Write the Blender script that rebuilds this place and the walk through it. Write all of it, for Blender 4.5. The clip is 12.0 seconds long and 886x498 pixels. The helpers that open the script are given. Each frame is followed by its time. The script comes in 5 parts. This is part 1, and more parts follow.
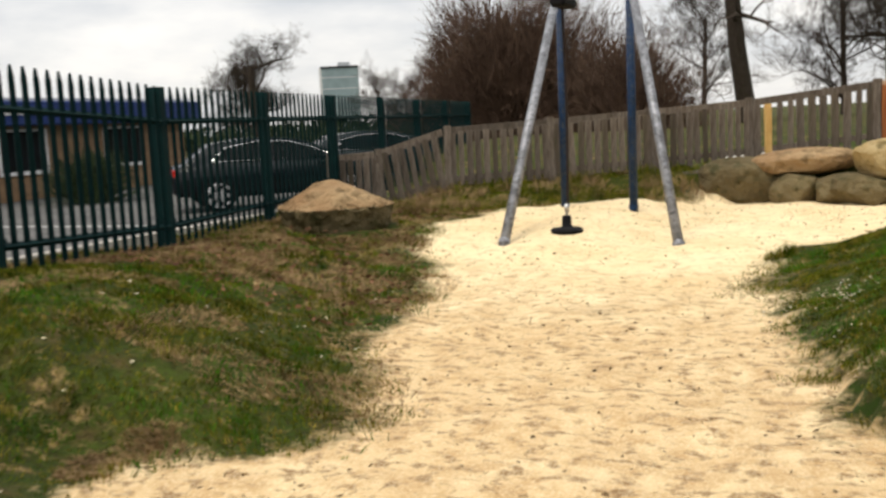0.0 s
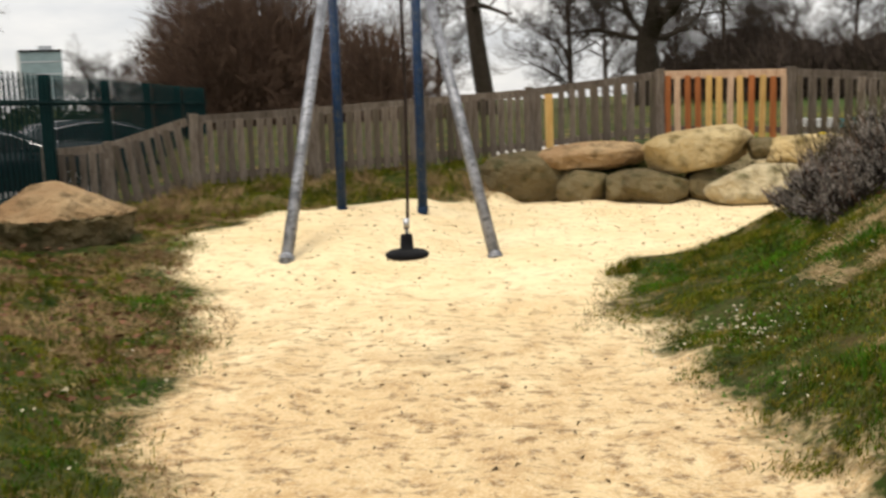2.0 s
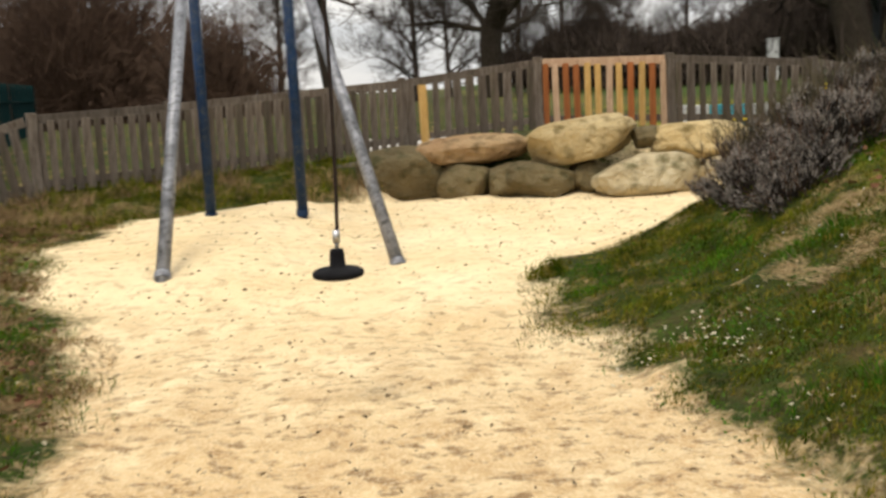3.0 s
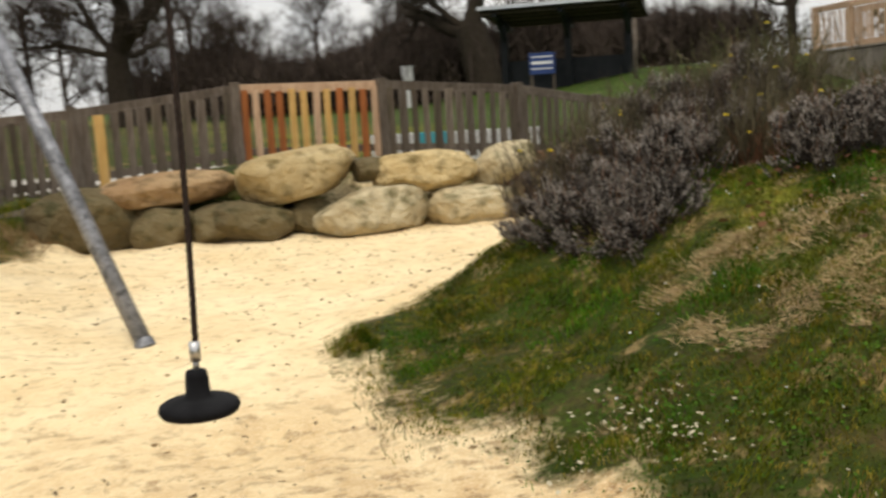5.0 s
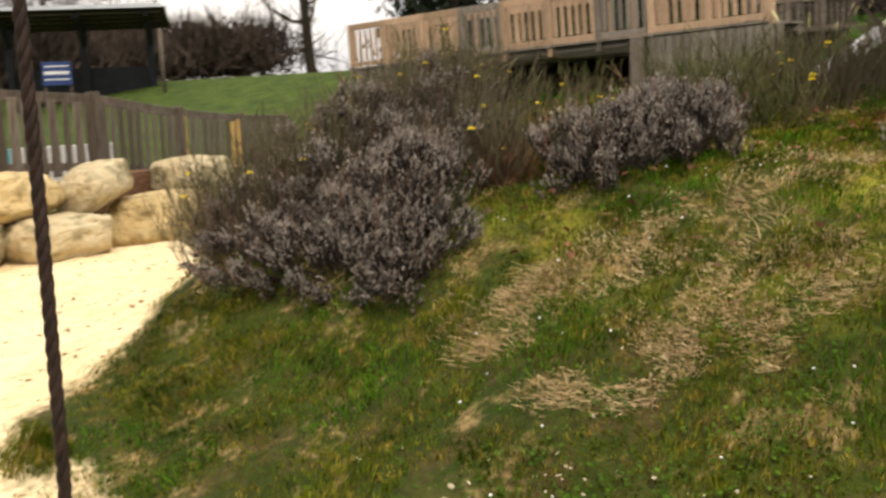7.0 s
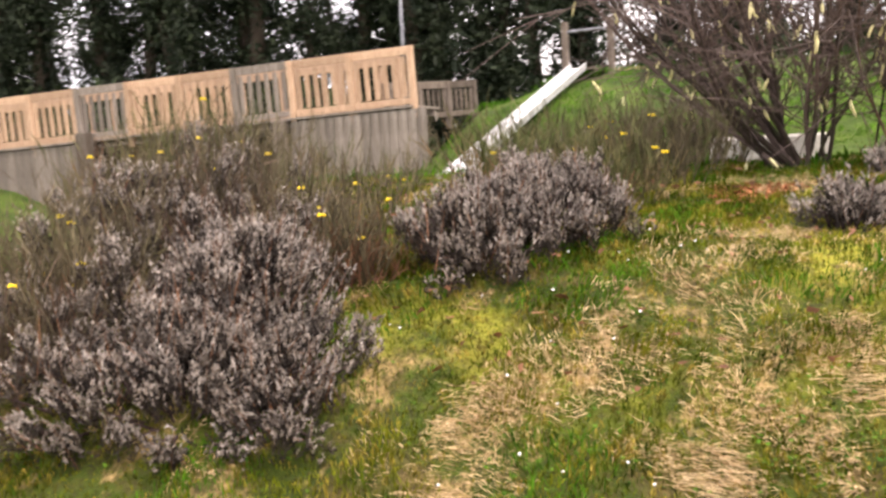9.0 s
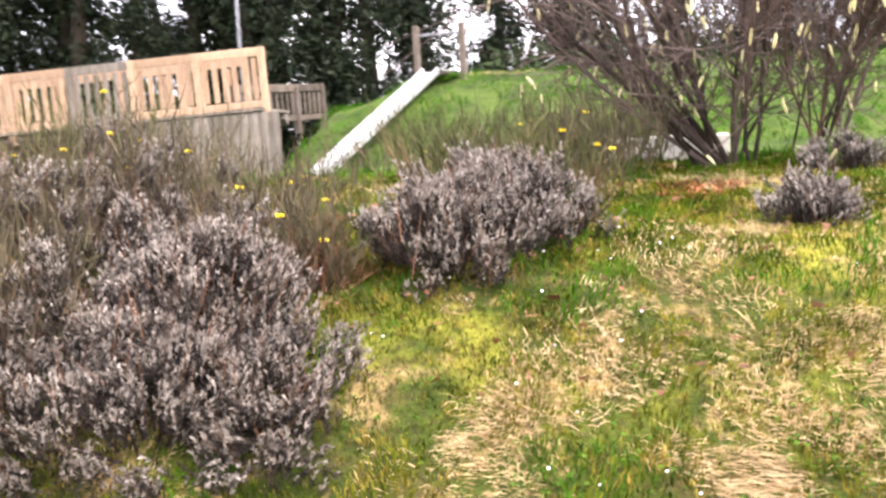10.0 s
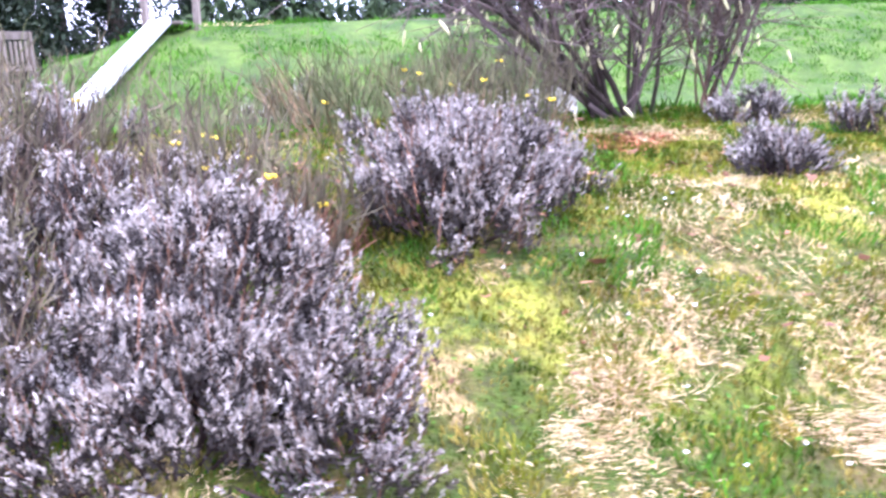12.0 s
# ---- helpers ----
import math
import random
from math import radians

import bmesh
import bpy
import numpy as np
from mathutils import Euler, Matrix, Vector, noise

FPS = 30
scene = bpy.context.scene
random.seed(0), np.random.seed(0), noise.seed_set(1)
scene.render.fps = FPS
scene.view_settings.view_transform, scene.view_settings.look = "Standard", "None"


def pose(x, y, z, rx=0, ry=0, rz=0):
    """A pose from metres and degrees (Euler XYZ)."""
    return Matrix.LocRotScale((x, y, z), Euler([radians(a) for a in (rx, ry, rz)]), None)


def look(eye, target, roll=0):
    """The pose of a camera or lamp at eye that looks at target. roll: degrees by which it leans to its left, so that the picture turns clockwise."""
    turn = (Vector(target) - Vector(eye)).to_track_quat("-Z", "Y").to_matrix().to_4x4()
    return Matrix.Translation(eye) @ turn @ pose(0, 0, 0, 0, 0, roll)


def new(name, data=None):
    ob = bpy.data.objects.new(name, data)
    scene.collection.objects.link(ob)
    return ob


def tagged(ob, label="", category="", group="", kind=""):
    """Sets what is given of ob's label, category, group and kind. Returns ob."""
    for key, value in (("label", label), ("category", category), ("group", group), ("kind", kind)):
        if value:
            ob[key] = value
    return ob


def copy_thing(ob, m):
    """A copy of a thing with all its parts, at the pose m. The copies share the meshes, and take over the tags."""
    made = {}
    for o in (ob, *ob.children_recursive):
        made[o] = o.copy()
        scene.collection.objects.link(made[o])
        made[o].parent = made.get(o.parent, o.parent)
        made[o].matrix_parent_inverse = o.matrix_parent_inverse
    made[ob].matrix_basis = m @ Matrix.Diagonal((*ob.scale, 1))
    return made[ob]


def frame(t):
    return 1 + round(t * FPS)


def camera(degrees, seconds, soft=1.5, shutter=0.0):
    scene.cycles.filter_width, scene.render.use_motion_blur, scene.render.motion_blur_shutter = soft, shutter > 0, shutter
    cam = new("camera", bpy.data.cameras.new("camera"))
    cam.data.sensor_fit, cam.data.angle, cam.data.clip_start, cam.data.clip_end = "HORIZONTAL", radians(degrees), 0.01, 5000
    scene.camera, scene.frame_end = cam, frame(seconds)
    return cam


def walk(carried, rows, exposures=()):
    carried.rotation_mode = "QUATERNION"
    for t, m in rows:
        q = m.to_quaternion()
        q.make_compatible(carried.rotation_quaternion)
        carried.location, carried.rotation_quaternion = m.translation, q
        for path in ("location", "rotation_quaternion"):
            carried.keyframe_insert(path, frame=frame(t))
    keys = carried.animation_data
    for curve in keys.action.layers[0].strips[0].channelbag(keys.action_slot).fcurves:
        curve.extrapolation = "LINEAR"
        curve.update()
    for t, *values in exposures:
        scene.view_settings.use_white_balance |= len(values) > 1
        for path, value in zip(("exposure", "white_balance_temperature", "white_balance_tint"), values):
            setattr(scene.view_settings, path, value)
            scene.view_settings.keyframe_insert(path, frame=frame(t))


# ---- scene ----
cam = camera(46.8, 12.0, soft=2.7, shutter=0.5)
METRES, EYE, TILT, LEAN, TURN = 10.6, 1.56, 0.0, 0.0, 24.2
CLOUD, HORIZON, ZENITH, SUN = 1.0, 1.1, 1.95, 1.9
EXPOSURES = [(0.0, -0.01, 6950, 9), (2.5, -0.06, 7000, 9), (4.5, -0.13, 6950, 8), (6.0, -0.2, 7150, 11), (6.5, -0.19, 7200, 12), (7.0, 0.35, 7500, 13), (9.0, 1.34, 7200, 23), (9.5, 1.79, 6900, 21), (10.0, 1.94, 6650, 22), (10.5, 2.32, 5450, 29), (11.5, 2.44, 5150, 33), (12.0, 2.6, 5150, 35)]
ROWS = [
    (0.0, 0.0, 0.0, 0.0, -0.36, -7.04, 2.9),
    (0.5, -0.0025, 0.0537, -0.0014, -2.62, -7.15, 2.8),
    (1.0, -0.0092, 0.1068, -0.0015, -6.05, -7.04, 2.02),
    (1.5, -0.0202, 0.1569, -0.0013, -10.6, -7.31, 1.8),
    (2.0, -0.0374, 0.2049, -0.0012, -15.91, -8.21, 2.17),
    (2.5, -0.0476, 0.2526, -0.0026, -20.69, -9.02, 2.84),
    (4.5, -0.0687, 0.4377, 0.0031, -39.85, -7.96, 3.22),
    (5.0, -0.0657, 0.4793, 0.0042, -46.36, -8.65, 3.47),
    (5.5, -0.0582, 0.5235, 0.0043, -53.48, -9.29, 3.33),
    (6.0, -0.0497, 0.5668, 0.0038, -60.96, -9.86, 2.83),
    (6.5, -0.0373, 0.6052, 0.0038, -67.81, -9.7, 2.55),
    (7.0, -0.024, 0.6429, 0.0056, -73.99, -9.25, 2.52),
    (9.0, 0.0647, 0.7747, 0.0056, -97.18, -5.53, 3.02),
    (9.5, 0.0843, 0.7987, 0.0053, -102.01, -5.07, 2.99),
    (10.0, 0.1027, 0.824, 0.0037, -106.98, -5.66, 3.03),
    (10.5, 0.1228, 0.8484, 0.0029, -112.14, -6.86, 2.9),
    (11.0, 0.1447, 0.874, 0.0056, -117.98, -7.33, 2.41),
    (11.5, 0.168, 0.8932, 0.0063, -123.22, -7.82, 2.1),
    (12.0, 0.192, 0.9051, 0.0056, -124.53, -8.85, 2.73),
]
walk(cam, [(t, pose(0, 0, EYE, TILT, LEAN, TURN) @ pose(METRES * x, METRES * y, METRES * z, 90 + pitch, roll, yaw)) for t, x, y, z, yaw, pitch, roll in ROWS], EXPOSURES)

# ---------------------------------------------------------------- sky and light
world = bpy.data.worlds.new("overcast_sky")
scene.world = world
world.use_nodes = True
wt = world.node_tree
wt.nodes.clear()
w_out = wt.nodes.new("ShaderNodeOutputWorld")
w_add = wt.nodes.new("ShaderNodeMixShader")
w_sky = wt.nodes.new("ShaderNodeTexSky")
w_sky.sky_type = "NISHITA"
w_sky.sun_disc = False
w_sky.sun_elevation, w_sky.sun_rotation = radians(64), radians(205)
w_bg = wt.nodes.new("ShaderNodeBackground")
w_bg.inputs["Strength"].default_value = 0.08
wt.links.new(w_sky.outputs[0], w_bg.inputs["Color"])
# a cloud deck, thick and broken, over the blue
w_tc = wt.nodes.new("ShaderNodeTexCoord")
w_map = wt.nodes.new("ShaderNodeMapping")
w_map.inputs["Scale"].default_value = (1.6, 1.6, 5.0)
w_n = wt.nodes.new("ShaderNodeTexNoise")
w_n.inputs["Scale"].default_value, w_n.inputs["Detail"].default_value, w_n.inputs["Roughness"].default_value = 2.2, 7, 0.55
w_r = wt.nodes.new("ShaderNodeValToRGB")
w_r.color_ramp.elements[0].position, w_r.color_ramp.elements[0].color = 0.34, (0.60, 0.64, 0.72, 1)
w_r.color_ramp.elements[1].position, w_r.color_ramp.elements[1].color = 0.62, (0.98, 0.98, 1.0, 1)
w_xyz = wt.nodes.new("ShaderNodeSeparateXYZ")
w_up = wt.nodes.new("ShaderNodeMapRange")
w_up.inputs["From Min"].default_value, w_up.inputs["From Max"].default_value = 0.0, 1.0
w_up.inputs["To Min"].default_value, w_up.inputs["To Max"].default_value = HORIZON, ZENITH
w_mul = wt.nodes.new("ShaderNodeMath")
w_mul.operation = "MULTIPLY"
w_mul.inputs[1].default_value = CLOUD
wt.links.new(w_tc.outputs["Generated"], w_xyz.inputs[0])
wt.links.new(w_xyz.outputs["Z"], w_up.inputs["Value"])
wt.links.new(w_up.outputs[0], w_mul.inputs[0])
w_cl = wt.nodes.new("ShaderNodeBackground")
wt.links.new(w_mul.outputs[0], w_cl.inputs["Strength"])
for a, b in ((w_tc.outputs["Generated"], w_map.inputs["Vector"]), (w_map.outputs[0], w_n.inputs["Vector"]), (w_n.outputs["Fac"], w_r.inputs["Fac"]),
             (w_r.outputs["Color"], w_cl.inputs["Color"]), (w_bg.outputs[0], w_add.inputs[1]), (w_cl.outputs[0], w_add.inputs[2]), (w_add.outputs[0], w_out.inputs["Surface"])):
    wt.links.new(a, b)
w_add.inputs["Fac"].default_value = 0.85
sun = new("sun", bpy.data.lights.new("sun", "SUN"))
sun.data.energy, sun.data.angle, sun.data.color = SUN, radians(24), (1.0, 0.95, 0.86)
sun.matrix_world = look((-10, -20, 46), (0, 0, 0))


# ---------------------------------------------------------------- helpers
def S(v, a, b):
    """Smooth step from 0 at a to 1 at b."""
    t = np.clip((np.asarray(v, float) - a) / (b - a), 0, 1)
    return t * t * (3 - 2 * t)


def part(name, bm, material, parent=None, label="", smooth=False):
    """One bmesh (or finished mesh) as one mesh object under a thing."""
    if isinstance(bm, bmesh.types.BMesh):
        me = bpy.data.meshes.new(name)
        bm.to_mesh(me)
        bm.free()
    else:
        me = bm
    if not me.materials:
        for m in (material if isinstance(material, (list, tuple)) else [material]):
            me.materials.append(m)
    if smooth:
        me.shade_smooth()
    ob = new(name, me)
    if parent:
        ob.parent = parent
    if label:
        tagged(ob, label)
    return ob


def thing(name, label, category, x=0, y=0, z=0, rz=0, group="", kind=""):
    ob = new(name)
    ob.empty_display_size = 0.2
    ob.matrix_basis = pose(x, y, z, 0, 0, rz)
    return tagged(ob, label, category, group, kind)


def box(bm, x0, y0, z0, x1, y1, z1, bevel=0.0):
    m = Matrix.LocRotScale(((x0 + x1) / 2, (y0 + y1) / 2, (z0 + z1) / 2), None, (abs(x1 - x0), abs(y1 - y0), abs(z1 - z0)))
    made = bmesh.ops.create_cube(bm, size=1, matrix=m)["verts"]
    if bevel:
        edges = list({e for v in made for e in v.link_edges})
        bmesh.ops.bevel(bm, geom=edges, offset=bevel, segments=1, affect="EDGES", profile=0.5)
    return made


def rod(bm, a, b, r0, r1=None, sides=12):
    a, b = Vector(a), Vector(b)
    d = b - a
    m = Matrix.Translation((a + b) / 2) @ d.to_track_quat("Z", "Y").to_matrix().to_4x4()
    return bmesh.ops.create_cone(bm, cap_ends=True, segments=sides, radius1=r0, radius2=r0 if r1 is None else r1, depth=d.length, matrix=m)["verts"]


def fresh():
    return bmesh.new()


def mesh_np(name, verts, quads=None, tris=None):
    """A mesh from arrays of vertices and of faces."""
    me = bpy.data.meshes.new(name)
    verts = np.asarray(verts, np.float32)
    loops, starts, totals, at = [], [], [], 0
    for arr, n in ((quads, 4), (tris, 3)):
        if arr is not None and len(arr):
            arr = np.asarray(arr, np.int32)
            loops.append(arr.ravel())
            starts.append(at + np.arange(len(arr)) * n)
            totals.append(np.full(len(arr), n))
            at += arr.size
    me.vertices.add(len(verts))
    me.vertices.foreach_set("co", verts.ravel())
    loops, starts, totals = np.concatenate(loops), np.concatenate(starts), np.concatenate(totals)
    me.loops.add(len(loops))
    me.loops.foreach_set("vertex_index", loops)
    me.polygons.add(len(starts))
    me.polygons.foreach_set("loop_start", starts.astype(np.int32))
    me.polygons.foreach_set("loop_total", totals.astype(np.int32))
    me.update(calc_edges=True)
    return me


class Tubes:
    """Collects many thin tapered tubes into one mesh."""

    def __init__(self):
        self.v, self.q, self.n = [], [], 0

    def add(self, pts, radii, k=5):
        pts = np.asarray(pts, float)
        m = len(pts)
        t = np.gradient(pts, axis=0)
        t /= np.linalg.norm(t, axis=1)[:, None] + 1e-9
        ref = np.array([0.31, 0.17, 0.93]) if abs(t[0, 2]) < 0.9 else np.array([1.0, 0.1, 0.0])
        u = np.cross(t, ref)
        u /= np.linalg.norm(u, axis=1)[:, None] + 1e-9
        w = np.cross(t, u)
        a = np.arange(k) * 2 * np.pi / k
        ring = pts[:, None] + np.asarray(radii)[:, None, None] * (np.cos(a)[None, :, None] * u[:, None] + np.sin(a)[None, :, None] * w[:, None])
        self.v.append(ring.reshape(-1, 3))
        i, j = np.meshgrid(np.arange(m - 1), np.arange(k), indexing="ij")
        b = self.n + i * k
        self.q.append(np.stack([b + j, b + (j + 1) % k, b + k + (j + 1) % k, b + k + j], -1).reshape(-1, 4))
        self.n += m * k

    def mesh(self, name):
        return mesh_np(name, np.concatenate(self.v), np.concatenate(self.q))


def blades(name, base, tip, width, bend, rng, mid=0.55):
    """Many narrow curved blades: base and tip points, a width and a bend for each."""
    n = len(base)
    d = tip - base
    side = np.cross(d, rng.normal(size=(n, 3)))
    side /= np.linalg.norm(side, axis=1)[:, None] + 1e-9
    m = base + d * mid + bend
    w = np.asarray(width)[:, None]
    v = np.stack([base - side * w * 0.5, base + side * w * 0.5, m + side * w * 0.45, m - side * w * 0.45, tip], 1).reshape(-1, 3)
    i = np.arange(n)[:, None] * 5
    return mesh_np(name, v, i + np.array([[0, 1, 2, 3]]), i + np.array([[3, 2, 4]]))


# ---------------------------------------------------------------- materials
def mat(name, rough=0.8, metal=0.0, spec=0.15):
    m = bpy.data.materials.new(name)
    m.use_nodes = True
    b = m.node_tree.nodes["Principled BSDF"]
    b.inputs["Roughness"].default_value, b.inputs["Metallic"].default_value, b.inputs["Specular IOR Level"].default_value = rough, metal, spec
    return m, m.node_tree, b


def nd(nt, kind, **inputs):
    n = nt.nodes.new(kind)
    for k, v in inputs.items():
        n.inputs[k.replace("_", " ")].default_value = v
    return n


def noise_fac(nt, scale, detail=4.0, rough=0.55, coord="Object", stretch=(1, 1, 1), lo=0.35, hi=0.65):
    tc = nd(nt, "ShaderNodeTexCoord")
    mp = nd(nt, "ShaderNodeMapping")
    mp.inputs["Scale"].default_value = stretch
    n = nd(nt, "ShaderNodeTexNoise", Scale=scale, Detail=detail, Roughness=rough)
    r = nd(nt, "ShaderNodeMapRange")
    r.inputs["From Min"].default_value, r.inputs["From Max"].default_value = lo, hi
    nt.links.new(tc.outputs[coord], mp.inputs["Vector"])
    nt.links.new(mp.outputs[0], n.inputs["Vector"])
    nt.links.new(n.outputs["Fac"], r.inputs["Value"])
    return r.outputs[0]


def mix(nt, fac, a, b, mode="MIX"):
    n = nt.nodes.new("ShaderNodeMix")
    n.data_type, n.blend_type = "RGBA", mode
    for sock, v in ((n.inputs[0], fac), (n.inputs[6], a), (n.inputs[7], b)):
        if isinstance(v, bpy.types.NodeSocket):
            nt.links.new(v, sock)
        elif isinstance(v, (int, float)):
            sock.default_value = v
        else:
            sock.default_value = (*v, 1) if len(v) == 3 else v
    return n.outputs[2]


def math_n(nt, op, a, b=0.0, clamp=False):
    n = nt.nodes.new("ShaderNodeMath")
    n.operation, n.use_clamp = op, clamp
    for sock, v in zip(n.inputs, (a, b)):
        if isinstance(v, bpy.types.NodeSocket):
            nt.links.new(v, sock)
        else:
            sock.default_value = v
    return n.outputs[0]


def bump(nt, b, height, strength=0.4, dist=0.01):
    n = nd(nt, "ShaderNodeBump", Strength=strength, Distance=dist)
    nt.links.new(height, n.inputs["Height"])
    nt.links.new(n.outputs[0], b.inputs["Normal"])


def varied(name, c0, c1, c2=None, scale=8.0, fine=60.0, stretch=(1, 1, 1), rough=0.8, metal=0.0, spec=0.15, bump_s=0.3, bump_d=0.01, rnd=0.0, island=0.0):
    """A surface of two or three tones at two scales, with fine relief; rnd, island: how far single pieces differ in brightness."""
    m, nt, b = mat(name, rough, metal, spec)
    f1 = noise_fac(nt, scale, 4, stretch=stretch)
    f2 = noise_fac(nt, fine, 3, stretch=stretch, lo=0.3, hi=0.7)
    col = mix(nt, f1, c0, c1)
    if c2:
        col = mix(nt, math_n(nt, "MULTIPLY", noise_fac(nt, scale * 2.7, 5, stretch=stretch, lo=0.5, hi=0.68), 0.85), col, c2)
    col = mix(nt, math_n(nt, "MULTIPLY", f2, 0.35), col, mix(nt, 1.0, col, (0.45, 0.45, 0.45), "MULTIPLY"))
    for amount, node, out in ((rnd, "ShaderNodeObjectInfo", "Random"), (island, "ShaderNodeNewGeometry", "Random Per Island")):
        if amount:
            s = nt.nodes.new(node)
            v = math_n(nt, "ADD", math_n(nt, "MULTIPLY", s.outputs[out], amount), 1 - amount / 2)
            c = nd(nt, "ShaderNodeCombineColor")
            for i in range(3):
                nt.links.new(v, c.inputs[i])
            col = mix(nt, 1.0, col, c.outputs[0], "MULTIPLY")
    nt.links.new(col, b.inputs["Base Color"])
    if bump_s:
        bump(nt, b, f2, bump_s, bump_d)
    return m


weathered = varied("weathered_grey_oak", (0.118, 0.092, 0.072), (0.205, 0.172, 0.142), (0.06, 0.046, 0.032), 3, 40, (6, 6, 0.7), 0.85, rnd=0.6)
weathered_dark = varied("dark_weathered_wood", (0.08, 0.062, 0.048), (0.14, 0.112, 0.088), (0.06, 0.06, 0.028), 3, 40, (6, 6, 0.7), 0.85, rnd=0.5)
wood_red = varied("red_brown_stained_wood", (0.30, 0.095, 0.03), (0.42, 0.15, 0.05), None, 4, 50, (8, 8, 0.7), 0.7, rnd=0.5)
wood_yellow = varied("fresh_yellow_pine", (0.55, 0.33, 0.10), (0.66, 0.43, 0.17), (0.42, 0.24, 0.08), 4, 50, (8, 8, 0.7), 0.7, rnd=0.35)
wood_tan = varied("pale_tan_larch", (0.44, 0.285, 0.18), (0.58, 0.41, 0.28), (0.32, 0.20, 0.125), 4, 50, (8, 8, 0.7), 0.75, rnd=0.4)
plank_grey = varied("grey_timber_planks", (0.20, 0.17, 0.14), (0.30, 0.26, 0.22), (0.12, 0.10, 0.08), 3, 30, (6, 6, 0.6), 0.85, rnd=0.5)
palisade_green = varied("dark_green_powder_coated_steel", (0.003, 0.018, 0.019), (0.004, 0.027, 0.027), None, 5, 80, rough=0.65, spec=0.08, bump_s=0.08)
galv = varied("galvanised_steel_tube", (0.17, 0.175, 0.19), (0.36, 0.37, 0.40), (0.09, 0.09, 0.095), 7, 50, rough=0.5, metal=0.5, bump_s=0.1)
blue_paint = varied("dark_blue_painted_steel", (0.006, 0.022, 0.060), (0.010, 0.035, 0.095), (0.05, 0.065, 0.08), 9, 60, rough=0.5, spec=0.2, bump_s=0.1)
rubber = varied("black_rubber", (0.008, 0.008, 0.009), (0.015, 0.015, 0.016), None, 12, 90, rough=0.75, spec=0.08, bump_s=0.15)
rope_mat = varied("dark_brown_plastic_sleeved_rope", (0.022, 0.015, 0.012), (0.04, 0.026, 0.02), None, 40, 200, rough=0.55, bump_s=0.2)
zinc = varied("bright_zinc_ferrule", (0.5, 0.5, 0.5), (0.65, 0.65, 0.64), None, 20, 90, rough=0.35, metal=0.9, bump_s=0.05)
stone = varied("buff_sandstone", (0.44, 0.32, 0.15), (0.62, 0.49, 0.27), (0.15, 0.11, 0.04), 1.9, 8, rough=0.9, bump_s=0.7, bump_d=0.06, rnd=0.3)
stone_pale = varied("pale_mossy_sandstone", (0.42, 0.33, 0.19), (0.60, 0.52, 0.35), (0.13, 0.115, 0.045), 1.6, 9, rough=0.92, bump_s=0.7, bump_d=0.06, rnd=0.2)
wood_old = varied("old_red_brown_sleeper", (0.14, 0.07, 0.04), (0.22, 0.12, 0.07), (0.07, 0.04, 0.03), 3, 40, (1, 6, 6), 0.85)
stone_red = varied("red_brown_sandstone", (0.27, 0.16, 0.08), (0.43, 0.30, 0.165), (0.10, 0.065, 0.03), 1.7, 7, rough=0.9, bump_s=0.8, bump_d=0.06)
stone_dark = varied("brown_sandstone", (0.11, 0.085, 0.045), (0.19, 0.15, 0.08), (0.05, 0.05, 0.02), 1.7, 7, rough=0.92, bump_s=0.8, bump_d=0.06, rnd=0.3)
bark = varied("dark_brown_bark", (0.035, 0.026, 0.020), (0.068, 0.050, 0.039), (0.045, 0.048, 0.022), 5, 40, (3, 3, 1), 0.9, bump_s=0.6, bump_d=0.02, rnd=0.3)
twig = varied("brown_twigs", (0.042, 0.030, 0.024), (0.080, 0.060, 0.047), None, 3, 30, rough=0.9, bump_s=0, rnd=0.2, island=0.6)
twig_red = varied("reddish_brown_twigs", (0.088, 0.054, 0.038), (0.145, 0.092, 0.064), None, 1, 20, rough=0.9, bump_s=0, island=0.6)
twig_pale = varied("pale_hazel_twigs", (0.10, 0.073, 0.062), (0.165, 0.125, 0.11), None, 3, 30, rough=0.85, bump_s=0, rnd=0.2, island=0.6)
ivy = varied("dark_ivy_leaves", (0.010, 0.018, 0.010), (0.026, 0.036, 0.017), None, 1, 9, rough=0.7, bump_s=0, island=0.8)
hedge_leaf = varied("dark_evergreen_leaves", (0.02, 0.035, 0.014), (0.04, 0.06, 0.02), None, 1, 9, rough=0.6, bump_s=0, island=0.8)
grass_m = varied("meadow_grass_blades", (0.022, 0.046, 0.003), (0.125, 0.140, 0.010), (0.31, 0.22, 0.045), 4.5, 14, rough=0.9, spec=0.03, bump_s=0, island=0.7)
grass_lush = varied("lush_grass_blades", (0.030, 0.098, 0.005), (0.065, 0.165, 0.010), None, 1.3, 14, rough=0.85, spec=0.05, bump_s=0, island=0.6)
bracken_m = varied("brown_dead_grass", (0.24, 0.15, 0.075), (0.40, 0.28, 0.14), (0.11, 0.065, 0.035), 1.5, 14, rough=0.9, bump_s=0, island=0.6)
straw_m = varied("dead_straw", (0.50, 0.36, 0.19), (0.64, 0.48, 0.28), (0.34, 0.23, 0.12), 1.5, 14, rough=0.9, spec=0.1, bump_s=0, island=0.35)
# lavender leaf and wood tones are darkened to paint shade between the tufts
lav_leaf = varied("shade_darkened_lavender_foliage", (0.026, 0.021, 0.018), (0.072, 0.061, 0.052), None, 4, 20, rough=0.9, bump_s=0, island=0.8)
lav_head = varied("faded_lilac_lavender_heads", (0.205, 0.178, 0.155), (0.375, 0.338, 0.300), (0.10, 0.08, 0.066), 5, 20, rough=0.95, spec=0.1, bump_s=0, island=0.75)
